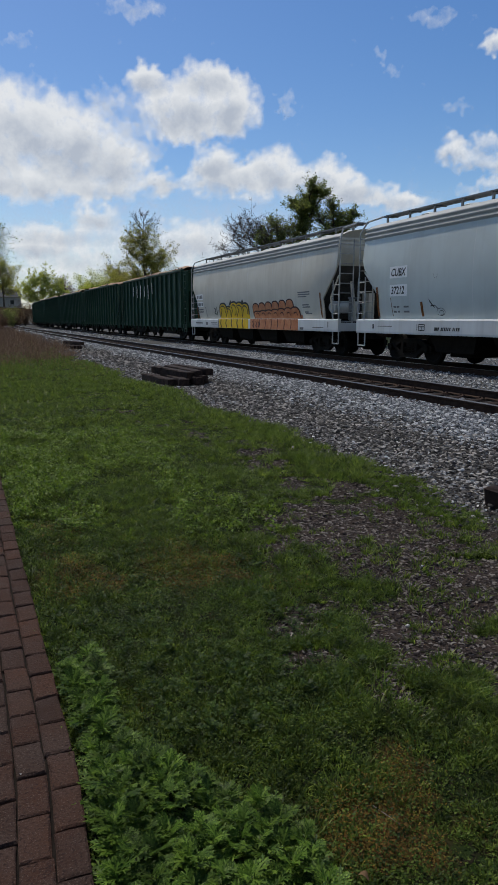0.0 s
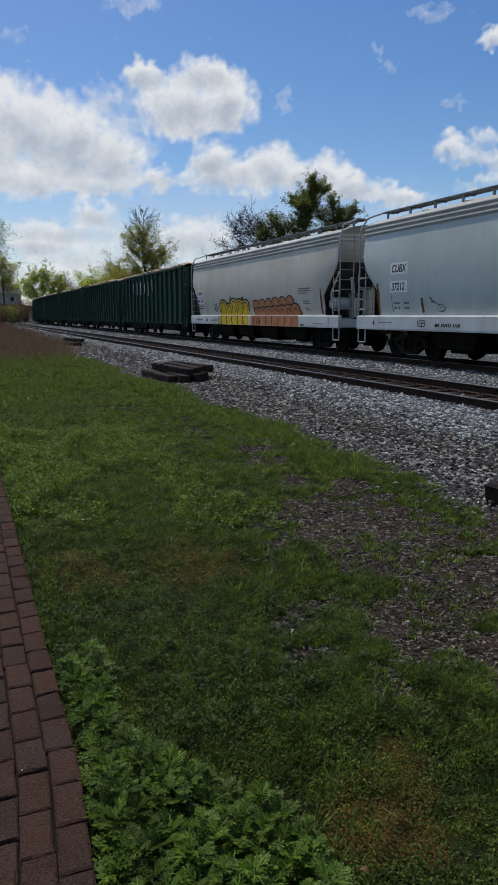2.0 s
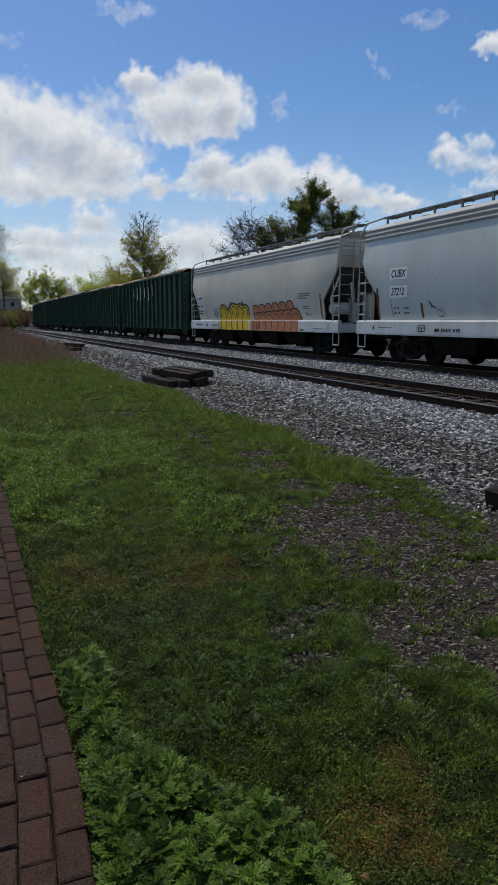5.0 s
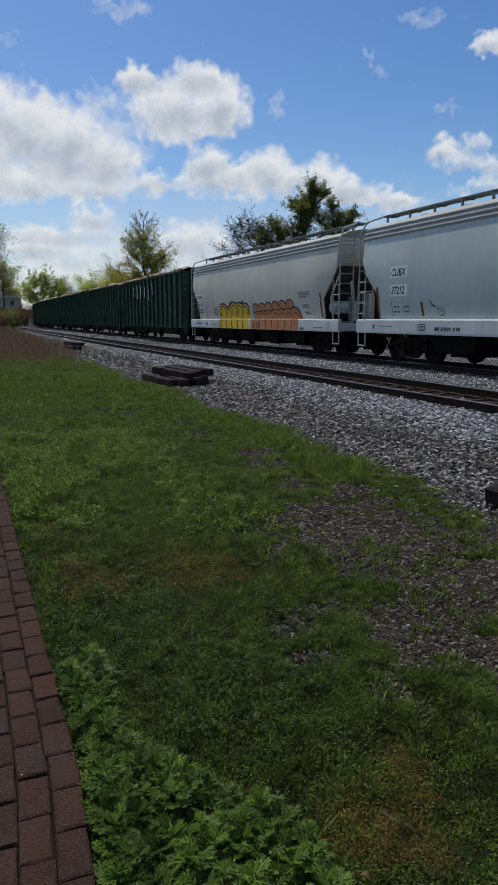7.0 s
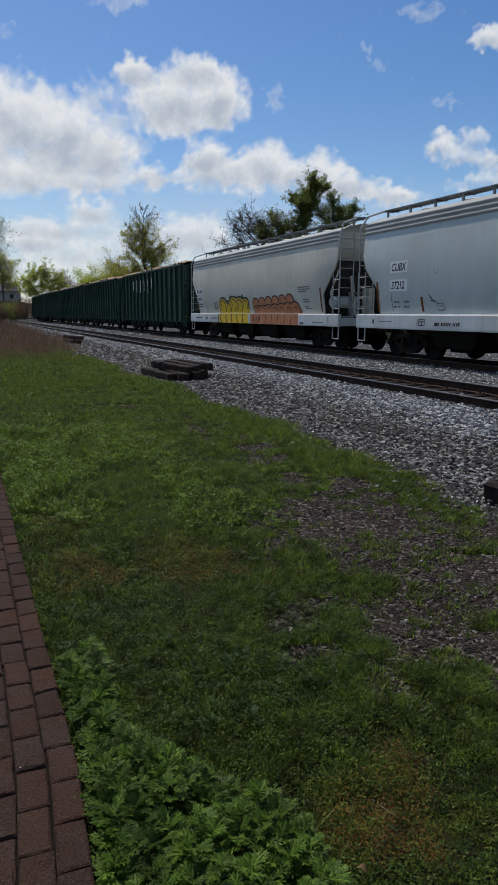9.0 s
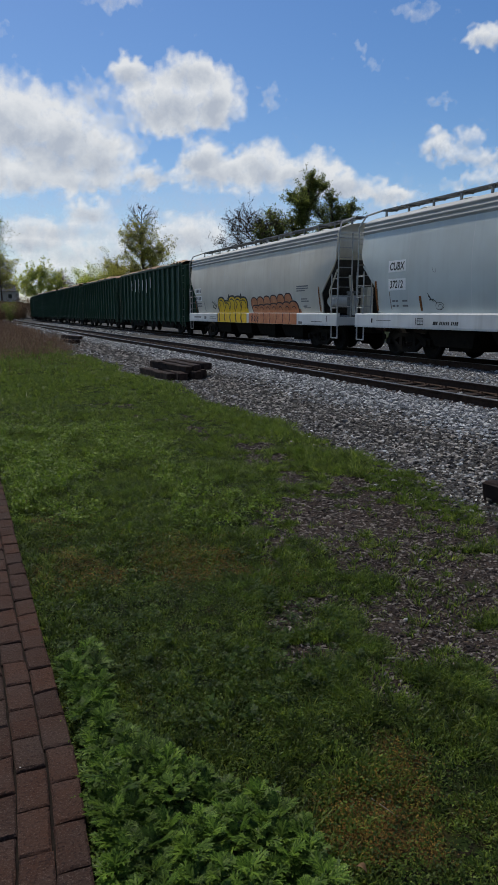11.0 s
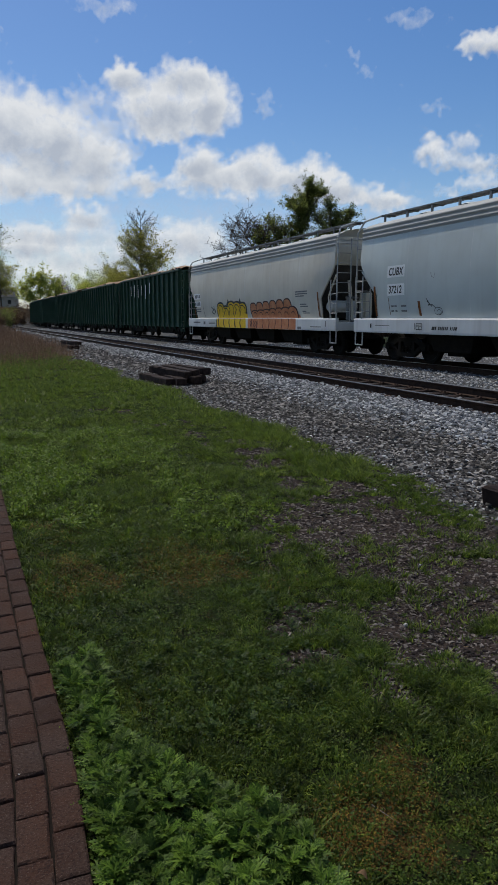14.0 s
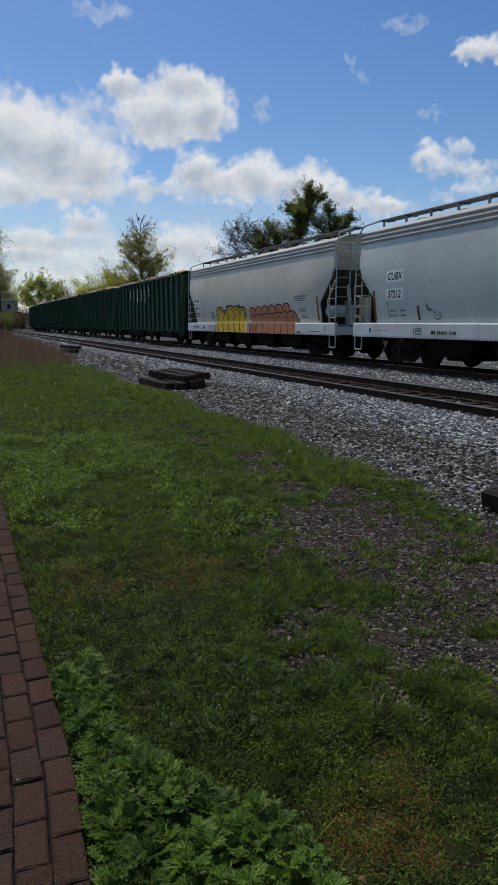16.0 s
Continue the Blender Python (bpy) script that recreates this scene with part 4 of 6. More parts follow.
def cloud(label, turn, rise, wide, high, drift, puffs, seed, soft=1.0, material=None):
    """A cloud around the bearing turn and height rise (degrees), drifting left by drift degrees in the clip.
    puffs: rows of place across and up (-1 to 1), radius across and up, and strength."""
    far = CLOUD_FAR + 55.0 * seed          # every cloud at a distance of its own
    nu, nv = (116, 74) if wide < 40 else (70, 48)
    u, v = np.meshgrid(np.linspace(-1, 1, nu), np.linspace(-1, 1, nv), indexing="ij")
    du, dv = u * wide / 2, v * high / 2          # degrees
    n1 = fbm(du * 0.55 + seed * 7.7, dv * 0.55 + seed * 3.1, 3) - 0.5
    n2 = fbm(du * 0.55 + seed * 1.7 + 50, dv * 0.55 + seed * 9.1, 3) - 0.5
    n3 = fbm(du * 2.0 + dv * 0.9 + seed * 5.3, dv * 2.0 - du * 0.9 + seed * 2.7, 2) - 0.5
    n4 = fbm(du * 2.0 + dv * 0.9 + seed * 4.1 + 30, dv * 2.0 - du * 0.9 + seed * 6.7, 2) - 0.5
    uu, vv = u + (n1 * 3.0 + n3 * 1.9) / wide, v + (n2 * 3.0 + n4 * 1.9) / high
    gap = np.ones_like(u)
    low = np.zeros_like(u)
    for pu, pv, ru, rv, k in puffs:
        d2 = ((uu - pu) / (1.12 * ru)) ** 2 + ((vv - pv) / (np.where(vv < pv, 1.38, 1.08) * rv)) ** 2
        gap *= 1 - k * np.clip(1 - d2, 0, 1) ** (1.1 + 0.9 * step(0, 1.2, (pv - vv) / rv))
        low = np.maximum(low, k * np.clip(1 - ((u - pu) / ru) ** 2 - ((v - (pv - 0.4 * rv)) / (0.75 * rv)) ** 2, 0, 1))
    ragged = fbm(du * 1.1 + seed, dv * 1.1 + seed * 2, 2) - 0.5
    edge = np.minimum(step(0, 0.12, 1 - np.abs(u)), step(0, 0.14, 1 - np.abs(v)))
    density = ((1 - gap) * 1.15 + 0.75 * ragged * (1 - gap) ** 0.5) * edge * soft - 0.02 - 0.25 * gap ** 2 + (edge - 1) * 0.4
    a, e = radians(turn), radians(rise)
    q = (far * radians(wide) / 2, far * radians(high) / 2)
    sag = far - np.sqrt(far ** 2 - (u * q[0]) ** 2 - (v * q[1]) ** 2)
    verts = np.stack([u * q[0], v * q[1], sag], -1).reshape(-1, 3)
    i = np.arange(nu * nv).reshape(nu, nv)
    faces = np.stack([i[:-1, :-1], i[1:, :-1], i[1:, 1:], i[:-1, 1:]], -1).reshape(-1, 4)
    me = from_arrays("cloud", verts, faces, material or M_CLOUD, True)
    for name, val in (("vapour", density), ("thick", 0.55 * low - 0.22)):
        me.attributes.new(name, "FLOAT", "POINT").data.foreach_set("value", val.astype(np.float32).ravel())
    ob = tagged(new("cloud", me), label, "cloud", "drifting clouds", "structure")
    way = Vector((math.sin(a) * math.cos(e), math.cos(a) * math.cos(e), math.sin(e)))
    left = Vector((-math.cos(a), math.sin(a), 0))
    turned = (-way).to_track_quat("Z", "Y").to_matrix().to_4x4()
    return ob, way, left, turned, radians(drift), far


CLOUDS = []   # bearing and height of the middle, extents and drift in degrees, then the puffs
CLOUDS.append(cloud("large white cumulus cloud with a pale grey base", 5.68, 13.38, 20.8, 12.5, 1.42,
          [(-0.05, 0.16, 0.37, 0.50, 1.00), (0.27, -0.01, 0.45, 0.52, 1.00), (0.55, -0.24, 0.31, 0.29, 0.95), (-0.08, -0.49, 0.60, 0.28, 0.90), (-0.39, 0.03, 0.41, 0.64, 1.00), (0.40, -0.51, 0.38, 0.18, 0.80)], 1, 1.00))
CLOUDS.append(cloud("thin torn shreds beside a large cloud", 12.26, 14.78, 10.0, 8.3, 1.50,
          [(-0.24, 0.31, 0.37, 0.29, 0.62), (0.12, -0.08, 0.34, 0.24, 0.55), (0.28, -0.42, 0.34, 0.21, 0.60)], 2, 0.75))
CLOUDS.append(cloud("bright white cumulus puff", 17.62, 16.35, 14.1, 9.3, 1.62,
          [(-0.47, 0.30, 0.25, 0.25, 1.00), (-0.13, -0.09, 0.60, 0.52, 1.00), (0.17, 0.35, 0.36, 0.31, 1.00), (0.42, -0.07, 0.32, 0.47, 1.00), (0.04, -0.43, 0.49, 0.25, 0.80)], 3, 1.00))
CLOUDS.append(cloud("long low bank of white cumulus", 24.67, 11.12, 28.0, 8.5, 1.15,
          [(-0.67, -0.07, 0.19, 0.25, 0.85), (-0.36, 0.25, 0.16, 0.36, 1.00), (-0.25, 0.01, 0.29, 0.38, 1.00), (-0.03, 0.13, 0.15, 0.46, 1.00), (0.21, -0.05, 0.24, 0.38, 1.00), (0.43, -0.26, 0.24, 0.31, 1.00), (0.66, -0.42, 0.25, 0.22, 0.90)], 4, 1.00))
CLOUDS.append(cloud("thin hazy white cloud low over the horizon", 13.03, 5.46, 32.2, 10.7, 0.57,
          [(-0.36, 0.21, 0.43, 0.19, 0.75), (-0.16, 0.46, 0.14, 0.19, 0.90), (-0.45, 0.01, 0.19, 0.19, 0.95), (0.31, 0.17, 0.22, 0.34, 1.00), (-0.07, -0.10, 0.48, 0.28, 0.70), (-0.35, -0.39, 0.53, 0.29, 0.65), (0.56, -0.20, 0.36, 0.34, 0.50)], 5, 0.90))
CLOUDS.append(cloud("small ragged white cloud", 40.10, 12.31, 11.3, 6.3, 1.58,
          [(-0.41, 0.03, 0.28, 0.30, 0.95), (-0.17, -0.22, 0.37, 0.25, 0.85), (0.02, 0.19, 0.17, 0.31, 0.70), (0.33, -0.30, 0.35, 0.24, 0.70)], 6, 0.72))
CLOUDS.append(cloud("small bright cloud", 41.64, 19.28, 7.8, 4.8, 1.58,
          [(-0.21, -0.00, 0.36, 0.34, 0.95), (0.19, -0.04, 0.37, 0.42, 0.95)], 7, 0.8))
CLOUDS.append(cloud("pale cloud strip low in the sky", 42.07, 10.03, 10.8, 4.8, 1.58,
          [(-0.22, -0.08, 0.44, 0.23, 0.80), (0.22, -0.02, 0.43, 0.33, 0.80)], 8, 0.62))
CLOUDS.append(cloud("faint wisp of cloud", 35.68, 21.35, 7.5, 4.5, 1.58,
          [(-0.04, -0.15, 0.49, 0.24, 0.50), (0.31, 0.08, 0.22, 0.27, 0.50)], 9, 0.42))
CLOUDS.append(cloud("faint wisp of cloud", 13.00, 22.10, 7.3, 4.3, 2.10,
          [(-0.01, 0.05, 0.51, 0.31, 0.62), (0.31, -0.15, 0.22, 0.19, 0.50)], 10, 0.42))
CLOUDS.append(cloud("faint wisp of cloud", 24.88, 16.26, 5.2, 5.2, 1.60,
          [(-0.04, 0.09, 0.23, 0.32, 0.62), (0.04, -0.24, 0.23, 0.18, 0.50)], 11, 0.42))
CLOUDS.append(cloud("faint wisp of cloud", 37.87, 15.52, 5.2, 4.0, 1.58,
          [(-0.00, 0.00, 0.31, 0.24, 0.60)], 12, 0.42))
CLOUDS.append(cloud("faint wisp of cloud", 32.37, 18.60, 5.5, 5.4, 1.92,
          [(-0.20, 0.24, 0.15, 0.24, 0.50), (0.11, -0.21, 0.24, 0.27, 0.42)], 13, 0.42))
CLOUDS.append(cloud("faint wisp of cloud", 4.46, 19.42, 5.9, 3.8, 2.00,
          [(-0.00, -0.00, 0.43, 0.28, 0.50)], 14, 0.42))
CLOUDS.append(cloud("thin pale haze low in the sky", 22.0, 6.5, 62.0, 19.0, 0.5, [(-0.1, -0.25, 1.0, 0.75, 1.00), (0.2, -0.4, 0.8, 0.7, 0.80)], 15, 0.42, M_VEIL))
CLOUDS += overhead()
# ---- trees ----
def skeleton(r, tall, trunk, spread, levels=4, fork=0.35, droop=0.0, dense=1.0):
    """Limbs as rows of (start, end, radius, radius), and twig ends for the leaves."""
    segs, ends = [], []

    def limb(p, d, length, rad, level):
        n = 5 if level == 0 else 4 if level < 3 else 3
        for i in range(n):
            d = (d + Vector((r.gauss(0, 0.13), r.gauss(0, 0.13), r.gauss(0.05 if level else 0.02, 0.09) - droop * level)) * (0.5 if level == 0 else 1.3)).normalized()
            q = p + d * (length / n)
            r2 = rad * (0.86 if level == 0 else 0.74)
            segs.append((p, q, rad, r2))
            p, rad = q, r2
            if level >= levels - 1:
                ends.append((p, d))
            if level < levels and not (level == 0 and i < fork * n - 1):
                for _ in range(max(1, round(dense * (2.4 if level == 0 else 1.8 if level < 3 else 1.1) + r.uniform(-0.6, 0.6)))):
                    turn = r.uniform(0, 2 * math.pi)
                    side = d.orthogonal().normalized()
                    side.rotate(Matrix.Rotation(turn, 3, d))
                    out = (d * r.uniform(0.35, 0.9) + side * spread * r.uniform(0.6, 1.2)).normalized()
                    limb(p, out, length * r.uniform(0.40, 0.62) * (0.85 if level == 0 else 1.0), rad * r.uniform(0.42, 0.62), level + 1)
    limb(Vector((0, 0, -0.1)), Vector((r.uniform(-0.05, 0.05), r.uniform(-0.05, 0.05), 1)), tall * 0.72, trunk, 0)
    return segs, ends


def limbs_mesh(segs, material):
    verts, faces = [], []
    for p, q, ra, rb in segs:
        k = 7 if ra > 0.06 else 4 if ra > 0.02 else 3
        d = (q - p).normalized()
        a = d.orthogonal().normalized()
        b = d.cross(a)
        base = len(verts)
        for o, rad in ((p, ra), (q, rb)):
            rad = max(rad, 0.008)
            for i in range(k):
                t = 2 * math.pi * i / k
                w = o + a * (rad * math.cos(t)) + b * (rad * math.sin(t))
                verts.append((w.x, w.y, w.z))
        for i in range(k):
            j = (i + 1) % k
            faces.append((base + i, base + j, base + k + j, base + k + i))
    return from_arrays("limbs", verts, faces, material, True)


def leaves_mesh(points, size, material, seed, flat=0.4):
    """Small folded leaves at the points."""
    g = np.random.default_rng(seed)
    n = len(points)
    p = np.asarray(points, float)
    a = g.normal(size=(n, 3))
    a[:, 2] *= flat
    a /= np.linalg.norm(a, axis=1, keepdims=True)
    b = g.normal(size=(n, 3))
    b -= a * (a * b).sum(1, keepdims=True)
    b /= np.linalg.norm(b, axis=1, keepdims=True)
    s = size * g.uniform(0.6, 1.3, (n, 1))
    c = np.cross(a, b)
    verts = np.stack([p, p + a * s * 0.5 + b * s * 0.33 + c * s * 0.08, p + a * s, p + a * s * 0.5 - b * s * 0.33 + c * s * 0.08], 1).reshape(-1, 3)
    i = np.arange(n)[:, None] * 4
    return from_arrays("leaves", verts, np.concatenate([i + np.array([[0, 1, 2, 3]])], 1), material)


M_BARK = simple("grey_brown_bark", (0.035, 0.028, 0.022), (0.10, 0.085, 0.07), 3.0, 0.9)
M_SPRING = leafy("spring_leaves", (0.19, 0.20, 0.04), (0.33, 0.33, 0.07), (0.46, 0.44, 0.11), 0.6, 0.65)
M_LIME = leafy("fresh_lime_leaves", (0.28, 0.33, 0.06), (0.44, 0.50, 0.10), (0.56, 0.60, 0.18), 0.6, 0.72)
M_DARKLEAF = leafy("dark_ivy_leaves", (0.09, 0.125, 0.03), (0.185, 0.23, 0.06), (0.32, 0.35, 0.11), 0.5, 0.6)
M_BUD = leafy("reddish_buds", (0.07, 0.04, 0.03), (0.12, 0.075, 0.05), (0.16, 0.11, 0.06), 0.7, 0.3)


def tree(label, x, y, tall, trunk, spread, seed, leaf, n_leaves, size, bark, levels=4, fork=0.35, jitter=0.35, droop=0.0, dense=1.0, top_bare=0.0, low=0.0, wide=1.0, group="trees beyond the railway"):
    r = random.Random(seed)
    segs, ends = skeleton(r, tall, trunk, spread, levels, fork, droop, dense)
    high = max(q.z for _, q, _, _ in segs)
    k = tall / high
    segs = [(Vector((p.x * k * wide, p.y * k * wide, p.z * k)), Vector((q.x * k * wide, q.y * k * wide, q.z * k)), a, b) for p, q, a, b in segs]
    z = float(height(x, y))
    t = tagged(new("tree"), label, "tree", group)
    t.location = (x, y, z)
    part("trunk", limbs_mesh(segs, bark), None, t, "trunk and limbs")
    if n_leaves:
        pts = []
        spots = [(p * k, d) for p, d in ends]
        while len(pts) < n_leaves:
            p, d = r.choice(spots)
            f = p.z / tall
            if f < low or r.random() < top_bare * max(0.0, f - 0.45) / 0.55:
                continue
            pts.append((p.x * wide + r.gauss(0, jitter), p.y * wide + r.gauss(0, jitter), p.z + r.gauss(0, jitter * 0.8)))
        part("crown", leaves_mesh(pts, size, leaf, seed), None, t, "crown of small leaves")
    return t


def bearing(turn, dist):
    """A place at a bearing in degrees from the tracks' line, and a distance from the path."""
    return dist * math.sin(radians(turn)), dist * math.cos(radians(turn))


def whip(segs, r, p, d, length, rad, n, wander, rise=0.0):
    """A bending branch of n pieces; returns its nodes."""
    nodes = []
    for i in range(n):
        d = (d + Vector((r.gauss(0, wander), r.gauss(0, wander), r.gauss(rise, wander)))).normalized()
        q = p + d * (length / n)
        segs.append((p, q, rad * (1 - i / n * 0.88), rad * (1 - (i + 1) / n * 0.88)))
        nodes.append((q, d))
        p = q
    return nodes


def stand_tree(label, turn, dist, segs, pts, size, leaf, bark, seed, group="trees beyond the railway"):
    x, y = bearing(turn, dist)
    t = tagged(new("tree"), label, "tree", group)
    t.location = (x, y, float(height(x, y)))
    part("trunk", limbs_mesh(segs, bark), None, t, "trunk and limbs")
    if pts:
        part("crown", leaves_mesh(pts, size, leaf, seed), None, t, "crown of small leaves")
    return t


def leader_tree(label, turn, dist, tall, base, half, leaf, n_leaves, size, bark, seed):
    """A tree with one straight leader and rising limbs that shorten towards the top."""
    r = random.Random(seed)
    segs, ends = [], []
    trunk = whip(segs, r, Vector((0, 0, -0.1)), Vector((0, 0, 1)), tall, 0.22, 40, 0.05, 0.06)
    for q, d in trunk:
        f = (q.z - base) / (tall - base)
        if f < 0 or f > 0.985:
            continue
        for _ in range(3 if f < 0.75 else 2):
            a = r.uniform(0, 6.283)
            out = half * (1 - f) ** 0.72 * r.uniform(0.55, 1.12) + 0.25
            steep = 0.40 + 0.75 * f
            way = Vector((math.cos(a), math.sin(a), steep)).normalized()
            limb = whip(segs, r, q, way, out * math.hypot(1, steep), 0.075 * (1 - 0.75 * f), 7, 0.13, 0.03)
            for k, (p, e) in enumerate(limb):
                if k < 1:
                    continue
                for _ in range(3):
                    side = Vector((r.gauss(0, 1), r.gauss(0, 1), r.gauss(0.35, 0.7))).normalized()
                    twig_nodes = whip(segs, r, p, (e * 0.8 + side).normalized(), out * r.uniform(0.14, 0.34) + 0.12, 0.017, 4, 0.22, 0.02)
                    ends += [(z, f) for z, _ in twig_nodes[1:]]
    pts = []
    while len(pts) < n_leaves:
        p, f = r.choice(ends)
        if r.random() < 0.93 * max(0.0, (p.z / tall - 0.60)) / 0.34:
            continue
        pts.append((p.x + r.gauss(0, 0.13), p.y + r.gauss(0, 0.13), p.z + r.gauss(0, 0.10)))
    return stand_tree(label, turn, dist, segs, pts, size, leaf, bark, seed)


def clump_tree(label, turn, dist, trunk, clumps, leaf, n_leaves, size, bark, seed, twigs=26, lean=0.0):
    """A tree whose limbs end in clumps: rows of metres across the line of sight, height and radius."""
    r = random.Random(seed)
    segs, pts, ends = [], [], []
    across = Vector((math.cos(radians(turn)), -math.sin(radians(turn)), 0))
    deep = Vector((math.sin(radians(turn)), math.cos(radians(turn)), 0))
    top = max(z for _, z, _ in clumps) * 0.80
    stem = [Vector((0, 0, -0.1))]
    for i in range(12):
        q = across * (lean * (i + 1) / 12 + r.gauss(0, 0.05)) + deep * r.gauss(0, 0.05) + Vector((0, 0, top * (i + 1) / 12))
        segs.append((stem[-1], q, trunk * (1 - i * 0.07), trunk * (1 - (i + 1) * 0.07)))
        stem.append(q)
    total = sum(c[2] ** 2 for c in clumps)
    for u, z, rad in clumps:
        c = across * u + deep * r.uniform(-1.0, 1.0) * min(1.2, 0.5 + abs(u)) + Vector((0, 0, z))
        start = min(stem, key=lambda p: abs(p.z - (z - 0.9 * abs(u) - 0.8)))
        limb = whip(segs, r, start, (c - start).normalized(), (c - start).length, trunk * 0.33, 6, 0.05)
        heart = limb[-1][0]
        spots = []
        for _ in range(twigs):
            root = limb[r.choice((2, 3, 4, 5, 5))][0]
            goal = heart + Vector((r.gauss(0, 0.5), r.gauss(0, 0.5), r.gauss(0.05, 0.48))) * rad
            if (goal - root).length < 0.05:
                continue
            for p, d in whip(segs, r, root, (goal - root).normalized(), (goal - root).length * 1.05, 0.015, 4, 0.16):
                spots.append(p)
                for _ in range(2):
                    side = Vector((r.gauss(0, 1), r.gauss(0, 1), r.gauss(0.3, 0.8))).normalized()
                    spots += [z for z, _ in whip(segs, r, p, (d * 0.5 + side).normalized(), rad * r.uniform(0.15, 0.42), 0.011, 3, 0.25)]
        for _ in range(int(n_leaves * rad ** 2 / total)):
            p = r.choice(spots)
            pts.append((p.x + r.gauss(0, 0.07), p.y + r.gauss(0, 0.07), p.z + r.gauss(0, 0.07)))
    return stand_tree(label, turn, dist, segs, pts, size, leaf, bark, seed)


leader_tree("tall conical tree with sparse yellow-green spring leaves and a bare top", 14.45, 70, 11.7, 2.2, 3.9, M_SPRING, 34000, 0.12, M_BARK, 21)
clump_tree("bare grey branching tree with fine twigs", 23.25, 49, 0.17, [(-1.2, 8.2, 1.2), (-0.4, 8.45, 1.2), (-1.8, 7.6, 1.0), (-1.9, 6.6, 1.1), (-0.8, 7.7, 1.3), (0.35, 8.0, 1.1), (1.0, 7.6, 1.0), (0.0, 7.4, 1.2), (-1.2, 6.4, 1.2), (0.7, 6.8, 0.9)],
           M_BUD, 1800, 0.06, M_BARK, 5, 22, 0.6)
clump_tree("crooked tree with patches of dark green leaves", 25.4, 49, 0.15, [(-0.7, 8.75, 0.42), (-1.2, 8.05, 0.7), (-0.4, 8.15, 0.65), (0.2, 7.9, 0.7), (0.95, 8.25, 0.65), (1.2, 7.7, 0.75), (0.2, 7.2, 0.9), (-0.6, 7.0, 0.9), (-1.3, 7.2, 0.7), (1.0, 6.8, 0.9)],
           M_DARKLEAF, 9500, 0.10, M_BARK, 17)
clump_tree("slim tall tree wrapped in dark green ivy", 27.35, 49, 0.22, [(0.75, 10.85, 0.40), (0.65, 10.45, 0.75), (0.3, 9.9, 0.85), (-0.65, 9.75, 0.55), (1.3, 10.25, 0.42), (0.15, 9.2, 0.85), (0.0, 8.5, 0.8), (0.0, 7.9, 0.65), (-0.1, 7.2, 0.6), (0.0, 6.4, 0.7), (0.0, 5.2, 0.7), (0.6, 9.5, 0.6), (-0.3, 9.3, 0.5)],
           M_DARKLEAF, 26000, 0.10, M_BARK, 8)
clump_tree("broad tree with dark green leaves", 29.7, 49, 0.16, [(-0.2, 9.8, 0.36), (0.1, 9.25, 0.6), (0.65, 8.8, 0.6), (1.4, 8.95, 0.5), (1.75, 8.5, 0.42), (-0.8, 8.7, 0.75), (0.2, 8.35, 0.85), (-0.6, 7.8, 0.85), (1.0, 8.05, 0.8), (0.1, 7.1, 1.0), (1.1, 7.2, 0.9), (-1.2, 9.3, 0.3)],
           M_DARKLEAF, 15000, 0.10, M_BARK, 13)
tree("tall tree with drooping half-bare twigs", *bearing(1.7, 78), 13.0, 0.22, 0.8, 31, M_DARKLEAF, 9000, 0.14, M_BARK, 5, 0.25, 0.35, 0.01, 0.9, 0.3, 0.05, 0.85, "trees beside the tracks")
clump_tree("round bright lime-green tree in fresh leaf", 6.35, 130, 0.22, [(-2.8, 7.0, 1.9), (-1.3, 8.2, 1.9), (0.7, 8.4, 1.9), (2.3, 7.5, 1.9), (3.3, 6.2, 1.6), (-3.3, 5.7, 1.5), (0.0, 6.6, 2.2), (1.6, 5.7, 1.8), (-1.6, 5.6, 1.6)],
           M_LIME, 18000, 0.20, M_BARK, 42, 24)
for turn, dist, tall, seed, leaf, n, wide in ((8.0, 205, 11.5, 43, M_BUD, 3500, 0.8), (9.0, 200, 9.5, 44, M_BUD, 3000, 0.9),
                                              (10.2, 170, 11.0, 45, M_LIME, 8000, 1.0), (11.8, 172, 11.5, 46, M_LIME, 8000, 1.1), (13.0, 160, 10.5, 47, M_SPRING, 7000, 1.0), (3.4, 200, 11.0, 48, M_SPRING, 6000, 1.0),
                                              (15.5, 165, 10.0, 49, M_SPRING, 6000, 1.0), (17.5, 170, 9.5, 50, M_LIME, 6000, 1.0), (1.0, 195, 12.0, 51, M_SPRING, 5000, 1.0)):
    tree("spring tree in a distant wood edge", *bearing(turn, dist), tall * 1.22, 0.25, 0.85, seed, leaf, int(n * 1.6), 0.28, M_BARK, 3, 0.22, 0.5, 0, 0.9, 0.3, 0.1, wide, "distant spring trees")


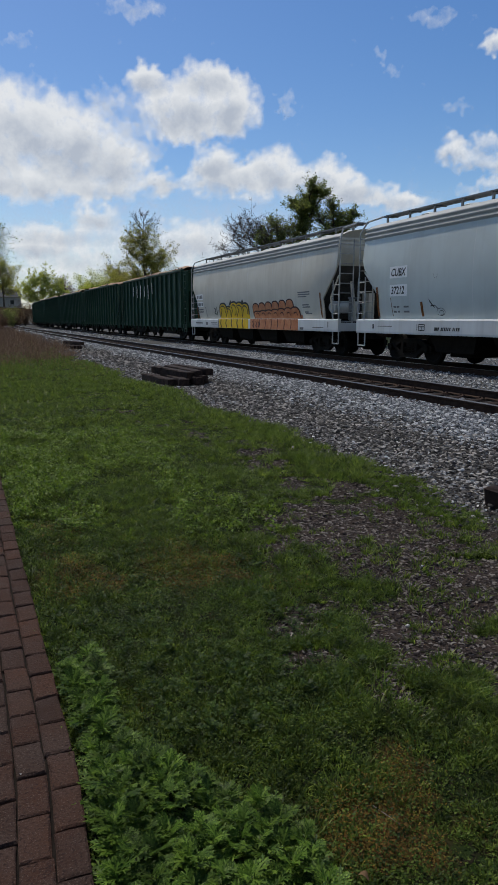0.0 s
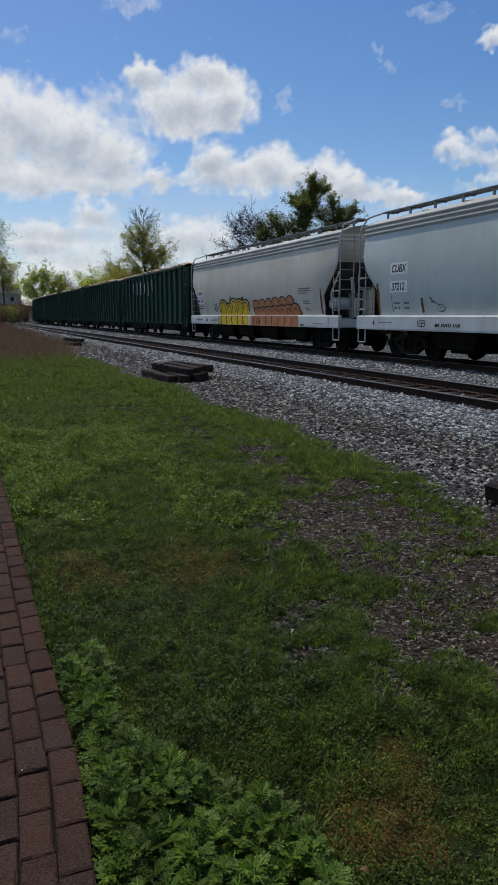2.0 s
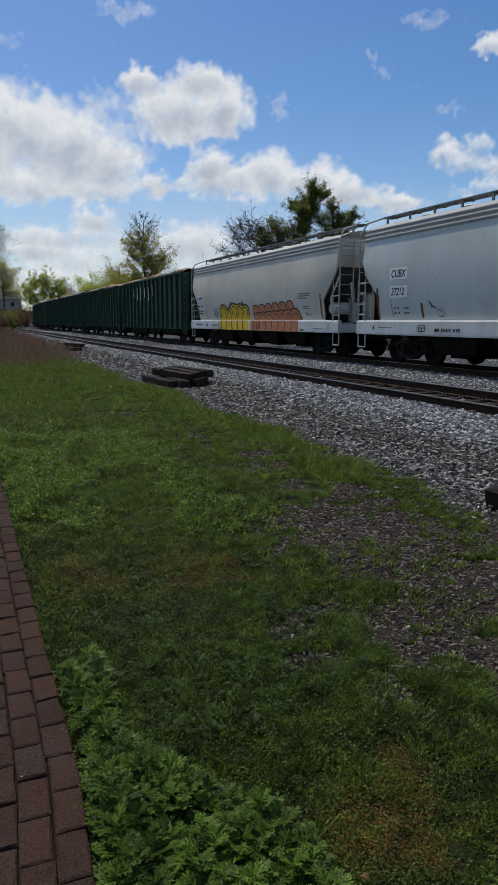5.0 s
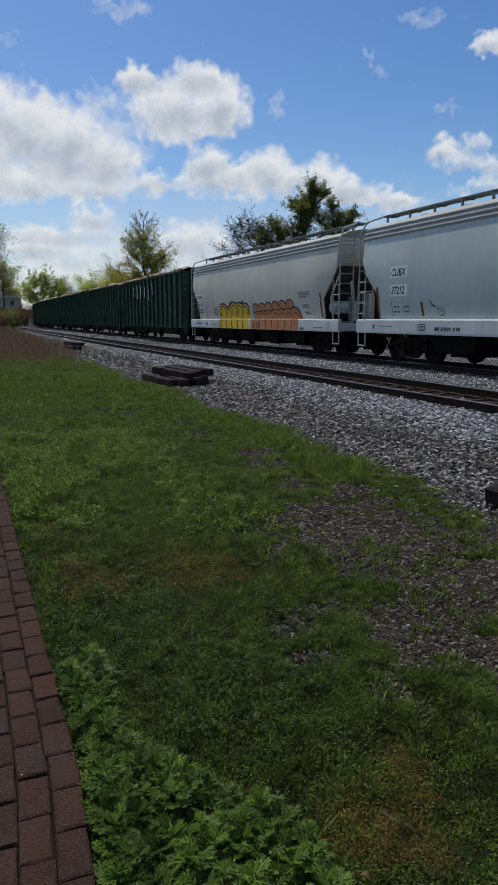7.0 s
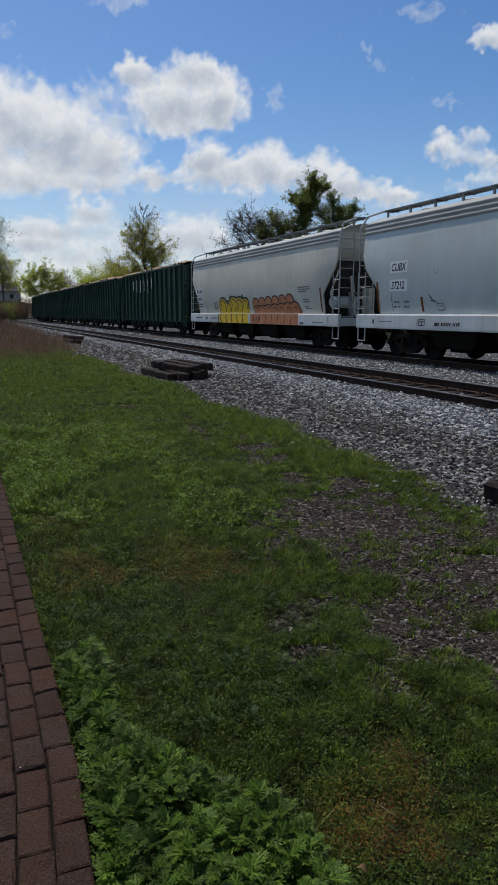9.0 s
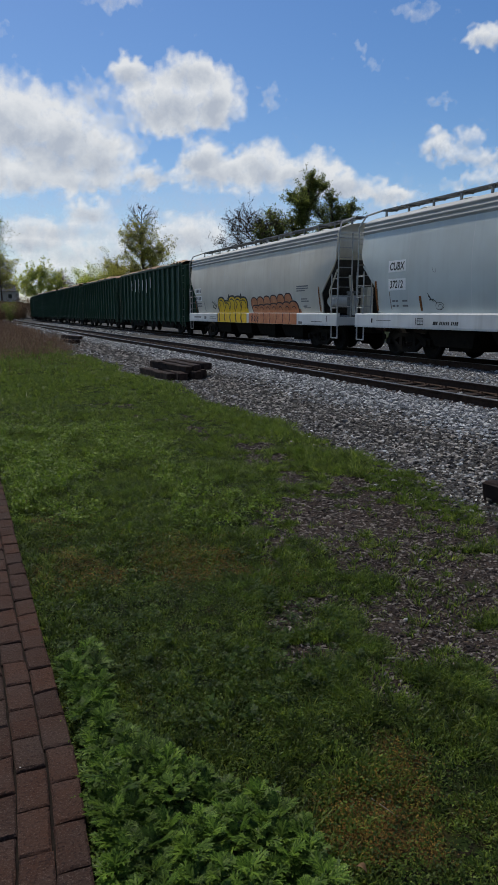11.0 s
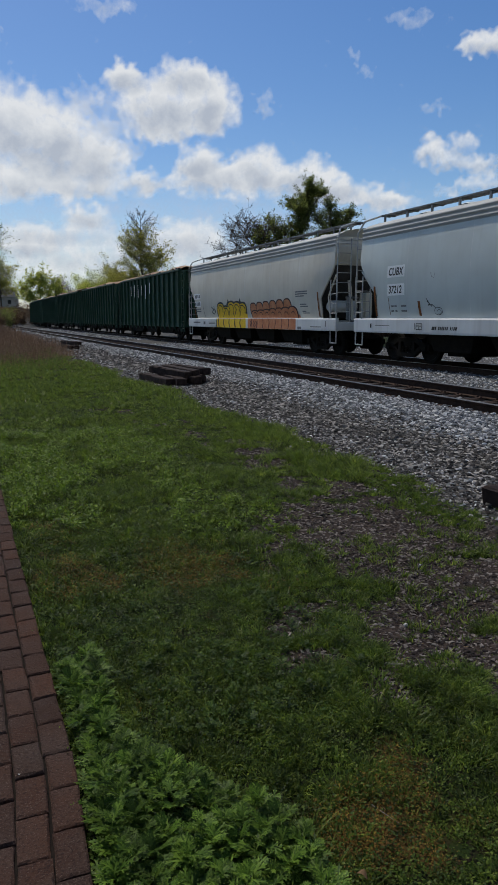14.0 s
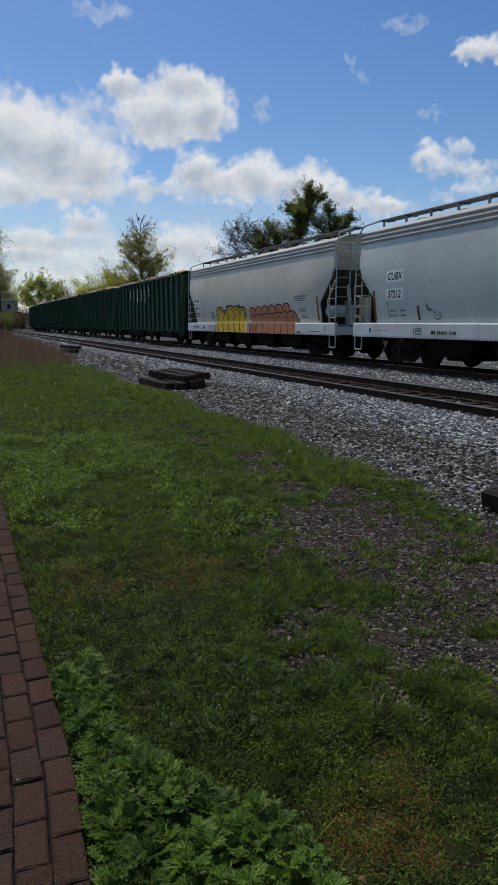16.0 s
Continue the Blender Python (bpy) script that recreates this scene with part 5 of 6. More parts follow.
def bush(label, x, y, tall, wide, seed, leaf, n):
    r = random.Random(seed)
    t = tagged(new("bush"), label, "bush", "bushes beside the tracks")
    t.location = (x, y, float(height(x, y)))
    segs, pts = [], []
    for i in range(26):
        a, s = r.uniform(0, 6.28), r.uniform(0.2, 1.0)
        p, d = Vector((0, 0, 0)), Vector((math.cos(a) * s * wide / tall, math.sin(a) * s * wide / tall, 1)).normalized()
        for k in range(5):
            q = p + (d + Vector((r.gauss(0, 0.2), r.gauss(0, 0.2), r.gauss(0, 0.1)))) * tall / 5 * r.uniform(0.7, 1.1)
            segs.append((p, q, 0.02 - 0.003 * k, 0.017 - 0.003 * k))
            p = q
            pts += [(p.x + r.gauss(0, 0.18), p.y + r.gauss(0, 0.18), max(0.05, p.z + r.gauss(0, 0.15))) for _ in range(n // 130)]
    part("branchwork", limbs_mesh(segs, M_BARK), None, t)
    part("foliage", leaves_mesh(pts, 0.13, leaf, seed), None, t, "small leaves")


bush("round green bush beside the tracks", *bearing(3.95, 118), 3.4, 2.6, 61, M_DARKLEAF, 3000)
bush("low olive bush beside the tracks", *bearing(2.9, 100), 2.2, 2.2, 62, M_BUD, 3000)
bush("low olive bush on the bank", *bearing(4.4, 160), 2.0, 3.0, 63, M_BUD, 2500)


def house(x, y, turn):
    """A pale house high on the bank, mostly behind twigs."""
    z = float(height(x, y)) - 0.2
    h = tagged(new("house"), "pale grey house with a dark gable roof behind trees", "house")
    h.matrix_basis = pose(x, y, z, 0, 0, turn)
    part("wall", box(bmesh.new(), -6, 6, -4, 4, 0, 3.2), M_HOUSE, h, "pale grey boarded walls")
    bm = prism(bmesh.new(), [(-4.5, 3.2), (4.5, 3.2), (0, 5.6)], -6.4, 6.4, "x")
    part("roof", bm, M_ROOF, h, "dark shingle roof")
    for wx in (-3.8, -0.6, 3.4):
        w = part("window", box(bmesh.new(), wx - 0.6, wx + 0.6, -4.06, -3.98, 1.0, 2.4), M_HOUSE, h, "pale grey window frame")
        part("pane", box(bmesh.new(), wx - 0.5, wx + 0.5, -4.09, -4.05, 1.1, 2.3), M_PANE, w)


M_HOUSE = simple("pale_boards", (0.34, 0.34, 0.34), (0.44, 0.44, 0.43), 1.0, 0.8)
M_ROOF = simple("dark_shingles", (0.05, 0.05, 0.055), (0.10, 0.10, 0.10), 2.0, 0.9)
M_PANE = simple("window_glass", (0.03, 0.035, 0.04), (0.05, 0.055, 0.06), 0.5, 0.1)
house(*bearing(2.9, 215), 8)
for turn, dist, tall, wide, seed in ((4.1, 148, 4.2, 3.6, 64), (4.9, 142, 4.6, 3.8, 65), (5.6, 150, 5.0, 4.0, 66), (6.3, 146, 4.4, 3.8, 67), (3.3, 150, 4.0, 3.6, 68)):
    bush("bare reddish-brown shrub on the bank", *bearing(turn, dist), tall, wide, seed, M_BUD, 4200)
# ---- stones, turf and weeds ----
ICO = np.array([(0, 0, 1)] + [(0.894 * math.cos(t), 0.894 * math.sin(t), 0.447) for t in (0, 1.2566, 2.5133, 3.7699, 5.0265)]
               + [(0.894 * math.cos(t), 0.894 * math.sin(t), -0.447) for t in (0.6283, 1.885, 3.1416, 4.3982, 5.6549)] + [(0, 0, -1)])
ICO_FACES = np.array([(0, i, i % 5 + 1) for i in range(1, 6)] + [(i, i + 5, i % 5 + 1) for i in range(1, 6)]
                     + [(i % 5 + 1, i + 5, i % 5 + 6) for i in range(1, 6)] + [(i + 5, 11, i % 5 + 6) for i in range(1, 6)])
# a broken slab without its hidden underside
SLAB = np.array([(-0.95, -0.8, -0.55), (0.9, -0.9, -0.5), (1.0, 0.75, -0.55), (-0.85, 0.9, -0.5), (-0.62, -0.5, 0.75), (0.55, -0.66, 0.6), (0.75, 0.42, 0.8), (-0.5, 0.6, 0.55)])
SLAB_FACES = np.array([(4, 5, 6), (4, 6, 7), (0, 1, 5), (0, 5, 4), (1, 2, 6), (1, 6, 5), (2, 3, 7), (2, 7, 6), (3, 0, 4), (3, 4, 7)])


def stones(x, y, size, g, flat=0.62, fine=True, sink=0.25, lift=None):
    """Verts and faces of angular stones lying at the places (x, y)."""
    base, tri = (ICO, ICO_FACES) if fine else (SLAB, SLAB_FACES)
    n, k = len(x), len(base)
    p = base[None] * (1 + g.uniform(-0.48, 0.30, (n, k, 1)))
    p = p * np.stack([g.uniform(0.75, 1.35, n), g.uniform(0.5, 0.9, n), g.uniform(0.6, 1.2, n) * flat], 1)[:, None]
    t, s = g.uniform(0, 6.283, n), g.normal(0, 0.35, n)
    p = np.stack([p[..., 0], p[..., 1] * np.cos(s)[:, None] - p[..., 2] * np.sin(s)[:, None], p[..., 1] * np.sin(s)[:, None] + p[..., 2] * np.cos(s)[:, None]], -1)
    c, s = np.cos(t)[:, None], np.sin(t)[:, None]
    p = np.stack([p[..., 0] * c - p[..., 1] * s, p[..., 0] * s + p[..., 1] * c, p[..., 2]], -1) * (size / 2)[:, None, None]
    z = height(x, y) + size * flat * (0.5 - sink) + (0 if lift is None else lift)
    p += np.stack([x, y, z], -1)[:, None]
    faces = tri[None] + (np.arange(n) * k)[:, None, None]
    return p.reshape(-1, 3), faces.reshape(-1, 3)


def merged(parts):
    verts, faces, base = [], [], 0
    for v, f in parts:
        verts.append(v)
        faces.append(f + base)
        base += len(v)
    return np.concatenate(verts), np.concatenate(faces)


def scatter(g, n, x0, x1, y0, y1):
    return g.uniform(x0, x1, n), g.uniform(y0, y1, n)


def ballast():
    g = np.random.default_rng(21)
    heaps, worn = [], []
    for n, x0, x1, y0, y1, s0, s1, fine in ((38000, 3.0, 7.2, 3.2, 10, 0.032, 0.078, False), (22000, 3.5, 7.2, 10, 22, 0.04, 0.09, False), (10000, 3.6, 7.2, 22, 45, 0.07, 0.13, False),
                                            (6500, 7.0, 9.8, 5, 14, 0.04, 0.085, False), (7000, 7.0, 9.8, 14, 32, 0.055, 0.10, False), (5500, 9.6, 12.3, 6, 16, 0.045, 0.085, False),
                                            (8500, 9.6, 12.3, 16, 38, 0.055, 0.10, False), (7000, 12.2, 23.0, 8, 45, 0.07, 0.13, False), (5000, 4.0, 12.5, 45, 100, 0.12, 0.2, False), (4000, 3.5, 15, -8, 4, 0.07, 0.13, False)):
        x, y = scatter(g, n, x0, x1, y0, y1)
        keep = g.random(n) < on_ballast(x, y)
        # scattered strays below the toe
        keep |= (x < toe(y)) & (x > toe(y) - 0.6) & (g.random(n) < 0.03)
        on_track = np.zeros(n, bool)
        for c in (NEAR, FAR):
            d = np.abs(x - c - bend(y))
            on_track |= np.abs(d - 0.755) < 0.10
        keep &= ~on_track
        x, y = x[keep], y[keep]
        size = g.uniform(s0, s1, len(x)) * g.uniform(0.45, 0.95, len(x)) * (0.7 + 0.3 * step(-0.2, 0.9, x - toe(y)))
        lift = g.uniform(-0.01, 0.028, len(x)) + 0.0 - np.where(np.abs(x - NEAR) < 0.7, 0.03, 0)
        drift = x + 0.9 * (fbm(x * 0.8, y * 0.35, 3) - 0.5) + g.normal(0, 0.2, len(x)) - 0.015 * np.clip(y - 8, 0, 30)
        old = ((drift > 4.7) & (drift < 5.8)) | ((drift < 4.7) & (g.random(len(x)) < 0.78)) | (x < toe(y))
        for pick, heap in ((~old, heaps), (old, worn)):
            heap.append(stones(x[pick], y[pick], size[pick], g, 0.5, fine, 0.2, lift[pick]))
    ob = new("ballast_stones", from_arrays("ballast_stones", *merged(heaps), M_STONE))
    tagged(ob, "loose crushed pale grey stone of the track bed", "ballast", kind="stuff")
    ob = new("old_ballast_stones", from_arrays("old_ballast_stones", *merged(worn), M_STONE_OLD))
    tagged(ob, "darker soil-stained stones at the ballast's foot", "ballast", kind="stuff")
    heaps = []
    for n, x0, x1, y0, y1, s0, s1, fine in ((36000, 1.2, 3.9, 1.9, 4.2, 0.007, 0.030, False), (28000, 1.6, 4.4, 4.2, 8, 0.011, 0.040, False), (10000, 1.8, 4.6, 8, 16, 0.02, 0.06, False)):
        x, y = scatter(g, n, x0, x1, y0, y1)
        near_toe = step(-1.0, 0.0, x - toe(y)) * 0.7
        keep = g.random(n) < np.maximum(bareness(x, y), near_toe) * 0.8 + 0.015
        x, y = x[keep], y[keep]
        heaps.append(stones(x, y, s0 + (s1 - s0) * g.random(len(x)) ** 1.8, g, 0.26, fine, 0.2, g.uniform(0, 0.006, len(x))))
    ob = new("stone_chips", from_arrays("stone_chips", *merged(heaps), M_CHIP))
    tagged(ob, "dark stone chips trodden into bare soil", "gravel", kind="stuff")


def blades(x, y, tall, wide, g, lean=0.5, bent=True, turn=None, tilt=None):
    """Grass blades: verts and triangles."""
    n = len(x)
    z = height(x, y) - 0.004
    t = g.uniform(0, 6.283, n) if turn is None else turn
    k = np.abs(g.normal(0, lean, n)) if tilt is None else tilt
    dx, dy = np.cos(t) * k * tall, np.sin(t) * k * tall
    face = t + g.normal(0, 0.7, n) + 1.5708
    wx, wy = np.cos(face) * wide / 2, np.sin(face) * wide / 2
    up = tall / np.sqrt(1 + 0.5 * k * k)
    base = np.stack([x, y, z], -1)
    w = np.stack([wx, wy, 0 * wx], -1)
    tip = base + np.stack([dx, dy, up], -1)
    if not bent:
        v = np.stack([base - w, base + w, tip], 1).reshape(-1, 3)
        f = np.arange(n)[:, None] * 3 + np.array([[0, 1, 2]])
        return v, f
    mid = base + np.stack([dx * 0.28, dy * 0.28, up * 0.62], -1)
    v = np.stack([base - w, base + w, mid - w * 0.8, mid + w * 0.8, tip], 1).reshape(-1, 3)
    i = np.arange(n)[:, None] * 5
    f = np.concatenate([i + np.array([[0, 1, 3]]), i + np.array([[0, 3, 2]]), i + np.array([[2, 3, 4]])])
    return v, f


def turf_here(x, y):
    """How thick the grass grows."""
    edge = 1 - step(-0.45, 0.15, x - toe(y) + 0.7 * (fbm(x * 2.2, y * 2.2 + 70, 3) - 0.5))
    tuft = fbm(x * 3.3 + 13, y * 3.3, 3)
    thin = 0.75 + 0.25 * step(0.3, 0.55, tuft)
    return edge * (1 - 0.92 * bareness(x, y)) * (1 - 0.5 * dryness(x, y)) * thin * ((x > PATH_EDGE + 0.01 + sway(y)) | (x < -1.8))


def grass():
    g = np.random.default_rng(33)
    heaps = []
    for n, x0, x1, y0, y1, h, w, bent in ((120000, 0.22, 2.6, 1.1, 3.0, 0.036, 0.0052, True), (130000, 0.28, 4.5, 3.0, 5.5, 0.040, 0.0066, True), (150000, 0.28, 4.5, 5.5, 10, 0.055, 0.011, False),
                                          (130000, 0.4, 4.7, 10, 18, 0.055, 0.018, False), (110000, 0.8, 5.0, 18, 34, 0.06, 0.03, False), (30000, 1.5, 6.0, 34, 75, 0.12, 0.05, False),
                                          (75000, 0.24, 4.5, -7, 1.1, 0.05, 0.012, False), (45000, -9, -1.8, -6, 12, 0.07, 0.02, False)):
        per = 18
        cx, cy = scatter(g, n // per, x0, x1, y0, y1)
        keep = g.random(n // per) < turf_here(cx, cy)
        cx, cy = cx[keep], cy[keep]
        wide = g.uniform(0.012, 0.045, len(cx)) * (1 + 0.05 * y0)
        big = g.uniform(0.5, 1.4, len(cx)) * (0.38 + 1.0 * step(0.35, 0.72, fbm(cx * 2.6 + 31, cy * 2.6 + 8, 4)))
        big *= 1 + 0.5 * step(-0.7, -0.1, cx - toe(cy))
        t, k = g.uniform(0, 6.283, (len(cx), per)), np.sqrt(g.random((len(cx), per)))
        x = (cx[:, None] + np.cos(t) * k * wide[:, None]).ravel()
        y = (cy[:, None] + np.sin(t) * k * wide[:, None]).ravel()
        tall = (h * big[:, None] * g.uniform(0.6, 1.25, t.shape)).ravel()
        ok = (x > PATH_EDGE + 0.006 + sway(y)) | (x < -1.78)
        heaps.append(blades(x[ok], y[ok], tall[ok], w * g.uniform(0.7, 1.4, ok.sum()), g, 1.0, bent, (t + g.normal(0, 0.5, t.shape)).ravel()[ok], (0.25 + 1.1 * k * g.uniform(0.5, 1.3, t.shape)).ravel()[ok]))
    # thick tufts that stand above the rest
    for n, y0, y1, per, h, w in ((1000, 1.3, 3.4, 40, 0.042, 0.0048), (1200, 3.4, 6.5, 32, 0.050, 0.0070), (1500, 6.5, 13, 20, 0.070, 0.012), (1000, 13, 24, 14, 0.10, 0.022)):
        cx, cy = scatter(g, n * 5, 0.32, 4.4, y0, y1)
        want = step(0.47, 0.62, fbm(cx * 1.6 + 5, cy * 1.6 + 61, 4)) + 0.8 * step(-0.9, -0.2, cx - toe(cy))
        keep = (g.random(n * 5) < want * 0.6 * (1 - 0.9 * bareness(cx, cy))) & (cx < toe(cy) + 0.05)
        cx, cy = cx[keep][:n], cy[keep][:n]
        t, k = g.uniform(0, 6.283, (len(cx), per)), np.sqrt(g.random((len(cx), per)))
        wide = g.uniform(0.02, 0.06, len(cx)) * (1 + 0.04 * y0)
        x = np.maximum(cx[:, None] + np.cos(t) * k * wide[:, None], PATH_EDGE + 0.01).ravel()
        y = (cy[:, None] + np.sin(t) * k * wide[:, None]).ravel()
        tall = (h * g.uniform(0.6, 1.3, len(cx))[:, None] * g.uniform(0.55, 1.2, t.shape)).ravel()
        heaps.append(blades(x, y, tall, w * g.uniform(0.7, 1.4, len(x)), g, 1.0, y0 < 6, (t + g.normal(0, 0.4, t.shape)).ravel(), (0.2 + 1.0 * k * g.uniform(0.5, 1.4, t.shape)).ravel()))
    ob = new("grass", from_arrays("grass", *merged(heaps), M_GRASS))
    tagged(ob, "short uneven green lawn grass", "grass", kind="stuff")
    # straw and dead blades
    heaps = []
    for n, x0, x1, y0, y1 in ((6000, 0.3, 3.8, 1.2, 5), (9000, 0.3, 4.2, 5, 12)):
        x, y = scatter(g, n, x0, x1, y0, y1)
        keep = g.random(n) < 0.15 + 0.7 * dryness(x, y) + 0.25 * bareness(x, y)
        x, y = x[keep], y[keep]
        heaps.append(blades(x, y, g.uniform(0.008, 0.026, len(x)), np.full(len(x), 0.003), g, 1.0, False, None, g.uniform(1.6, 2.8, len(x))))
    for cx, cy, n in ((1.46, 2.95, 260), (1.45, 2.58, 220), (1.75, 2.15, 120), (2.2, 2.7, 160)):
        x, y = g.normal(cx, 0.09, n), g.normal(cy, 0.07, n)
        heaps.append(blades(x, y, g.uniform(0.008, 0.024, n), np.full(n, 0.0025), g, 1.0, False, None, g.uniform(1.6, 3.0, n)))
    ob = new("straw", from_arrays("straw", *merged(heaps), M_STRAW))
    tagged(ob, "dry straw and dead grass blades", "straw", kind="stuff")


def leaflets(x, y, z, size, g, slope=0.45, narrow=0.34):
    """Small pointed leaves, lying almost flat: a kite folded on its rib."""
    n = len(x)
    t, s = g.uniform(0, 6.283, n), g.normal(0.25, slope, n)
    a = np.stack([np.cos(t) * np.cos(s), np.sin(t) * np.cos(s), np.sin(s)], -1)
    b = np.stack([-np.sin(t), np.cos(t), g.normal(0, 0.3, n)], -1)
    p = np.stack([x, y, z], -1)
    k = size[:, None]
    drop = np.array([0, 0, 1.0]) * k * 0.10
    v = np.stack([p, p + a * k * 0.5 + b * k * narrow + drop, p + a * k, p + a * k * 0.5 - b * k * narrow + drop], 1).reshape(-1, 3)
    i = np.arange(n)[:, None] * 4
    return v, np.concatenate([i + np.array([[0, 1, 2]]), i + np.array([[0, 2, 3]])])


def ground_weeds():
    g = np.random.default_rng(44)
    heaps = []
    for n, x0, x1, y0, y1, s0, s1 in ((90000, 0.235, 2.4, 1.1, 3.6, 0.006, 0.014), (75000, 0.28, 2.8, 3.6, 7, 0.009, 0.020), (40000, 0.3, 3.4, 7, 13, 0.014, 0.030)):
        x, y = scatter(g, n, x0, x1, y0, y1)
        grow = step(0.42, 0.62, fbm(x * 1.7 + 77, y * 1.7 + 3, 4)) * step(3.2, 1.2, x) + 0.8 * lump(x, y, 0.8, 2.9, 0.5, 0.7) + 0.5 * dryness(x, y) + 0.28
        keep = g.random(n) < np.clip(grow, 0, 1) * (1 - bareness(x, y))
        x, y = x[keep], y[keep]
        z = height(x, y) + np.abs(g.normal(0.012, 0.016, len(x))) * (1 + 1.2 * fbm(x * 4, y * 4, 2))
        heaps.append(leaflets(x, y, z, g.uniform(s0, s1, len(x)), g))
    ob = new("ground_weeds", from_arrays("ground_weeds", *merged(heaps), M_WEED))
    tagged(ob, "low small-leaved weeds creeping through the lawn", "weeds", kind="stuff")
    # yellowing mats on the dry patches
    x, y = scatter(g, 260000, 0.28, 1.9, 1.2, 6.2)
    keep = g.random(260000) < dryness(x, y) * 0.8
    x, y = x[keep], y[keep]
    z = height(x, y) + np.abs(g.normal(0.014, 0.014, len(x)))
    ob = new("yellow_weed_mat", from_arrays("yellow_weed_mat", *leaflets(x, y, z, g.uniform(0.0045, 0.0095, len(x)) * (0.8 + 0.12 * y), g), M_YELLOWED))
    tagged(ob, "yellow-brown mat of tiny withered weeds", "weeds", kind="stuff")
    # bright broad-leaved patch further along the path
    cx, cy = scatter(g, 3400, 0.30, 2.4, 4.4, 11.0)
    want = step(0.43, 0.54, fbm(cx * 2.6, cy * 1.5 + 20, 3)) * (lump(cx, cy, 0.7, 7.8, 1.3, 2.5) + 0.30 * lump(cx, cy, 1.4, 5.4, 0.7, 0.7))
    keep = g.random(3400) < want
    cx, cy = cx[keep], cy[keep]
    per = 36
    t, k = g.uniform(0, 6.283, (len(cx), per)), np.sqrt(g.random((len(cx), per)))
    wide = g.uniform(0.05, 0.12, (len(cx), 1))
    x, y = np.maximum(cx[:, None] + np.cos(t) * k * wide, 0.3).ravel(), (cy[:, None] + np.sin(t) * k * wide).ravel()
    z = height(x, y) + (g.uniform(0.035, 0.16, (len(cx), 1)) * (1 - 0.75 * k ** 2) * g.uniform(0.55, 1.05, t.shape)).ravel()
    ob = new("broadleaf_weeds", from_arrays("broadleaf_weeds", *leaflets(x, y, z, g.uniform(0.017, 0.038, len(x)), g, 0.5, 0.27), M_BRIGHTWEED))
    tagged(ob, "bright yellow-green patch of leafy weeds", "weeds", kind="stuff")


def brambles():
    """Dead brown stalks at the foot of the ballast, away along the track."""
    g = np.random.default_rng(55)
    heaps = []
    for n, y0, y1, h, w in ((700, 16.5, 24, 0.42, 0.005), (18000, 20, 34, 0.5, 0.006), (16000, 34, 62, 0.7, 0.012), (9000, 62, 112, 0.9, 0.03), (18000, 112, 184, 1.3, 0.08)):
        x, y = g.uniform(0.6, 6.4, n), g.uniform(y0, y1, n)
        if y0 > 100:
            x = x * 2.4 - 9.0 + bend(y)
        if y0 < 17:
            edge = step(15, 24, y + 2.0 * (fbm(x * 0.7, y * 0.7, 2) - 0.5)) * (x < toe(y) + 0.1)
        else:
            ragged = 7.0 * (fbm(x * 0.8 + 3, y * 0.35, 3) - 0.5)
            edge = step(21.0, 27, y + ragged - 1.2 * (x - 1.2)) * (1 - step(-0.2, 0.5, x - bend(y) - toe(y) - 0.3))
        keep = g.random(n) < edge * step(0.2, 0.5, fbm(x * 0.9, y * 0.9, 3))
        x, y = x[keep], y[keep]
        heaps.append(blades(x, y, h * g.uniform(0.35, 1.25, len(x)), np.full(len(x), w), g, 1.15, True))
    ob = new("dead_brambles", from_arrays("dead_brambles", *merged(heaps), M_BRAMBLE))
    tagged(ob, "tangle of dry reddish-brown stalks beside the tracks", "brambles", kind="stuff")


M_GRASS = leafy("lawn_grass", (0.033, 0.058, 0.009), (0.088, 0.142, 0.020), (0.235, 0.295, 0.055), 0.42, 0.55, 0.30)
M_STRAW = leafy("dry_straw", (0.12, 0.085, 0.045), (0.20, 0.15, 0.085), (0.34, 0.28, 0.18), 0.7, 0.2)
M_WEED = leafy("small_weeds", (0.016, 0.035, 0.005), (0.040, 0.072, 0.010), (0.12, 0.165, 0.028), 0.5, 0.35)
M_YELLOWED = leafy("withered_weeds", (0.065, 0.038, 0.010), (0.165, 0.098, 0.020), (0.21, 0.155, 0.030), 0.6, 0.25)
M_BRIGHTWEED = leafy("bright_weeds", (0.050, 0.092, 0.010), (0.110, 0.186, 0.018), (0.195, 0.28, 0.034), 0.5, 0.45, 0.2)
M_BRAMBLE = leafy("dead_stalks", (0.085, 0.052, 0.036), (0.18, 0.115, 0.08), (0.31, 0.23, 0.16), 0.8, 0.2)
M_MUGWORT = leafy("mugwort_leaves", (0.022, 0.052, 0.007), (0.060, 0.116, 0.013), (0.14, 0.222, 0.032), 0.5, 0.3, 0.14)
M_LOWWEED = leafy("dark_low_weeds", (0.012, 0.028, 0.006), (0.030, 0.060, 0.011), (0.085, 0.135, 0.028), 0.5, 0.3, 0.14)
ballast()
grass()
ground_weeds()
brambles()


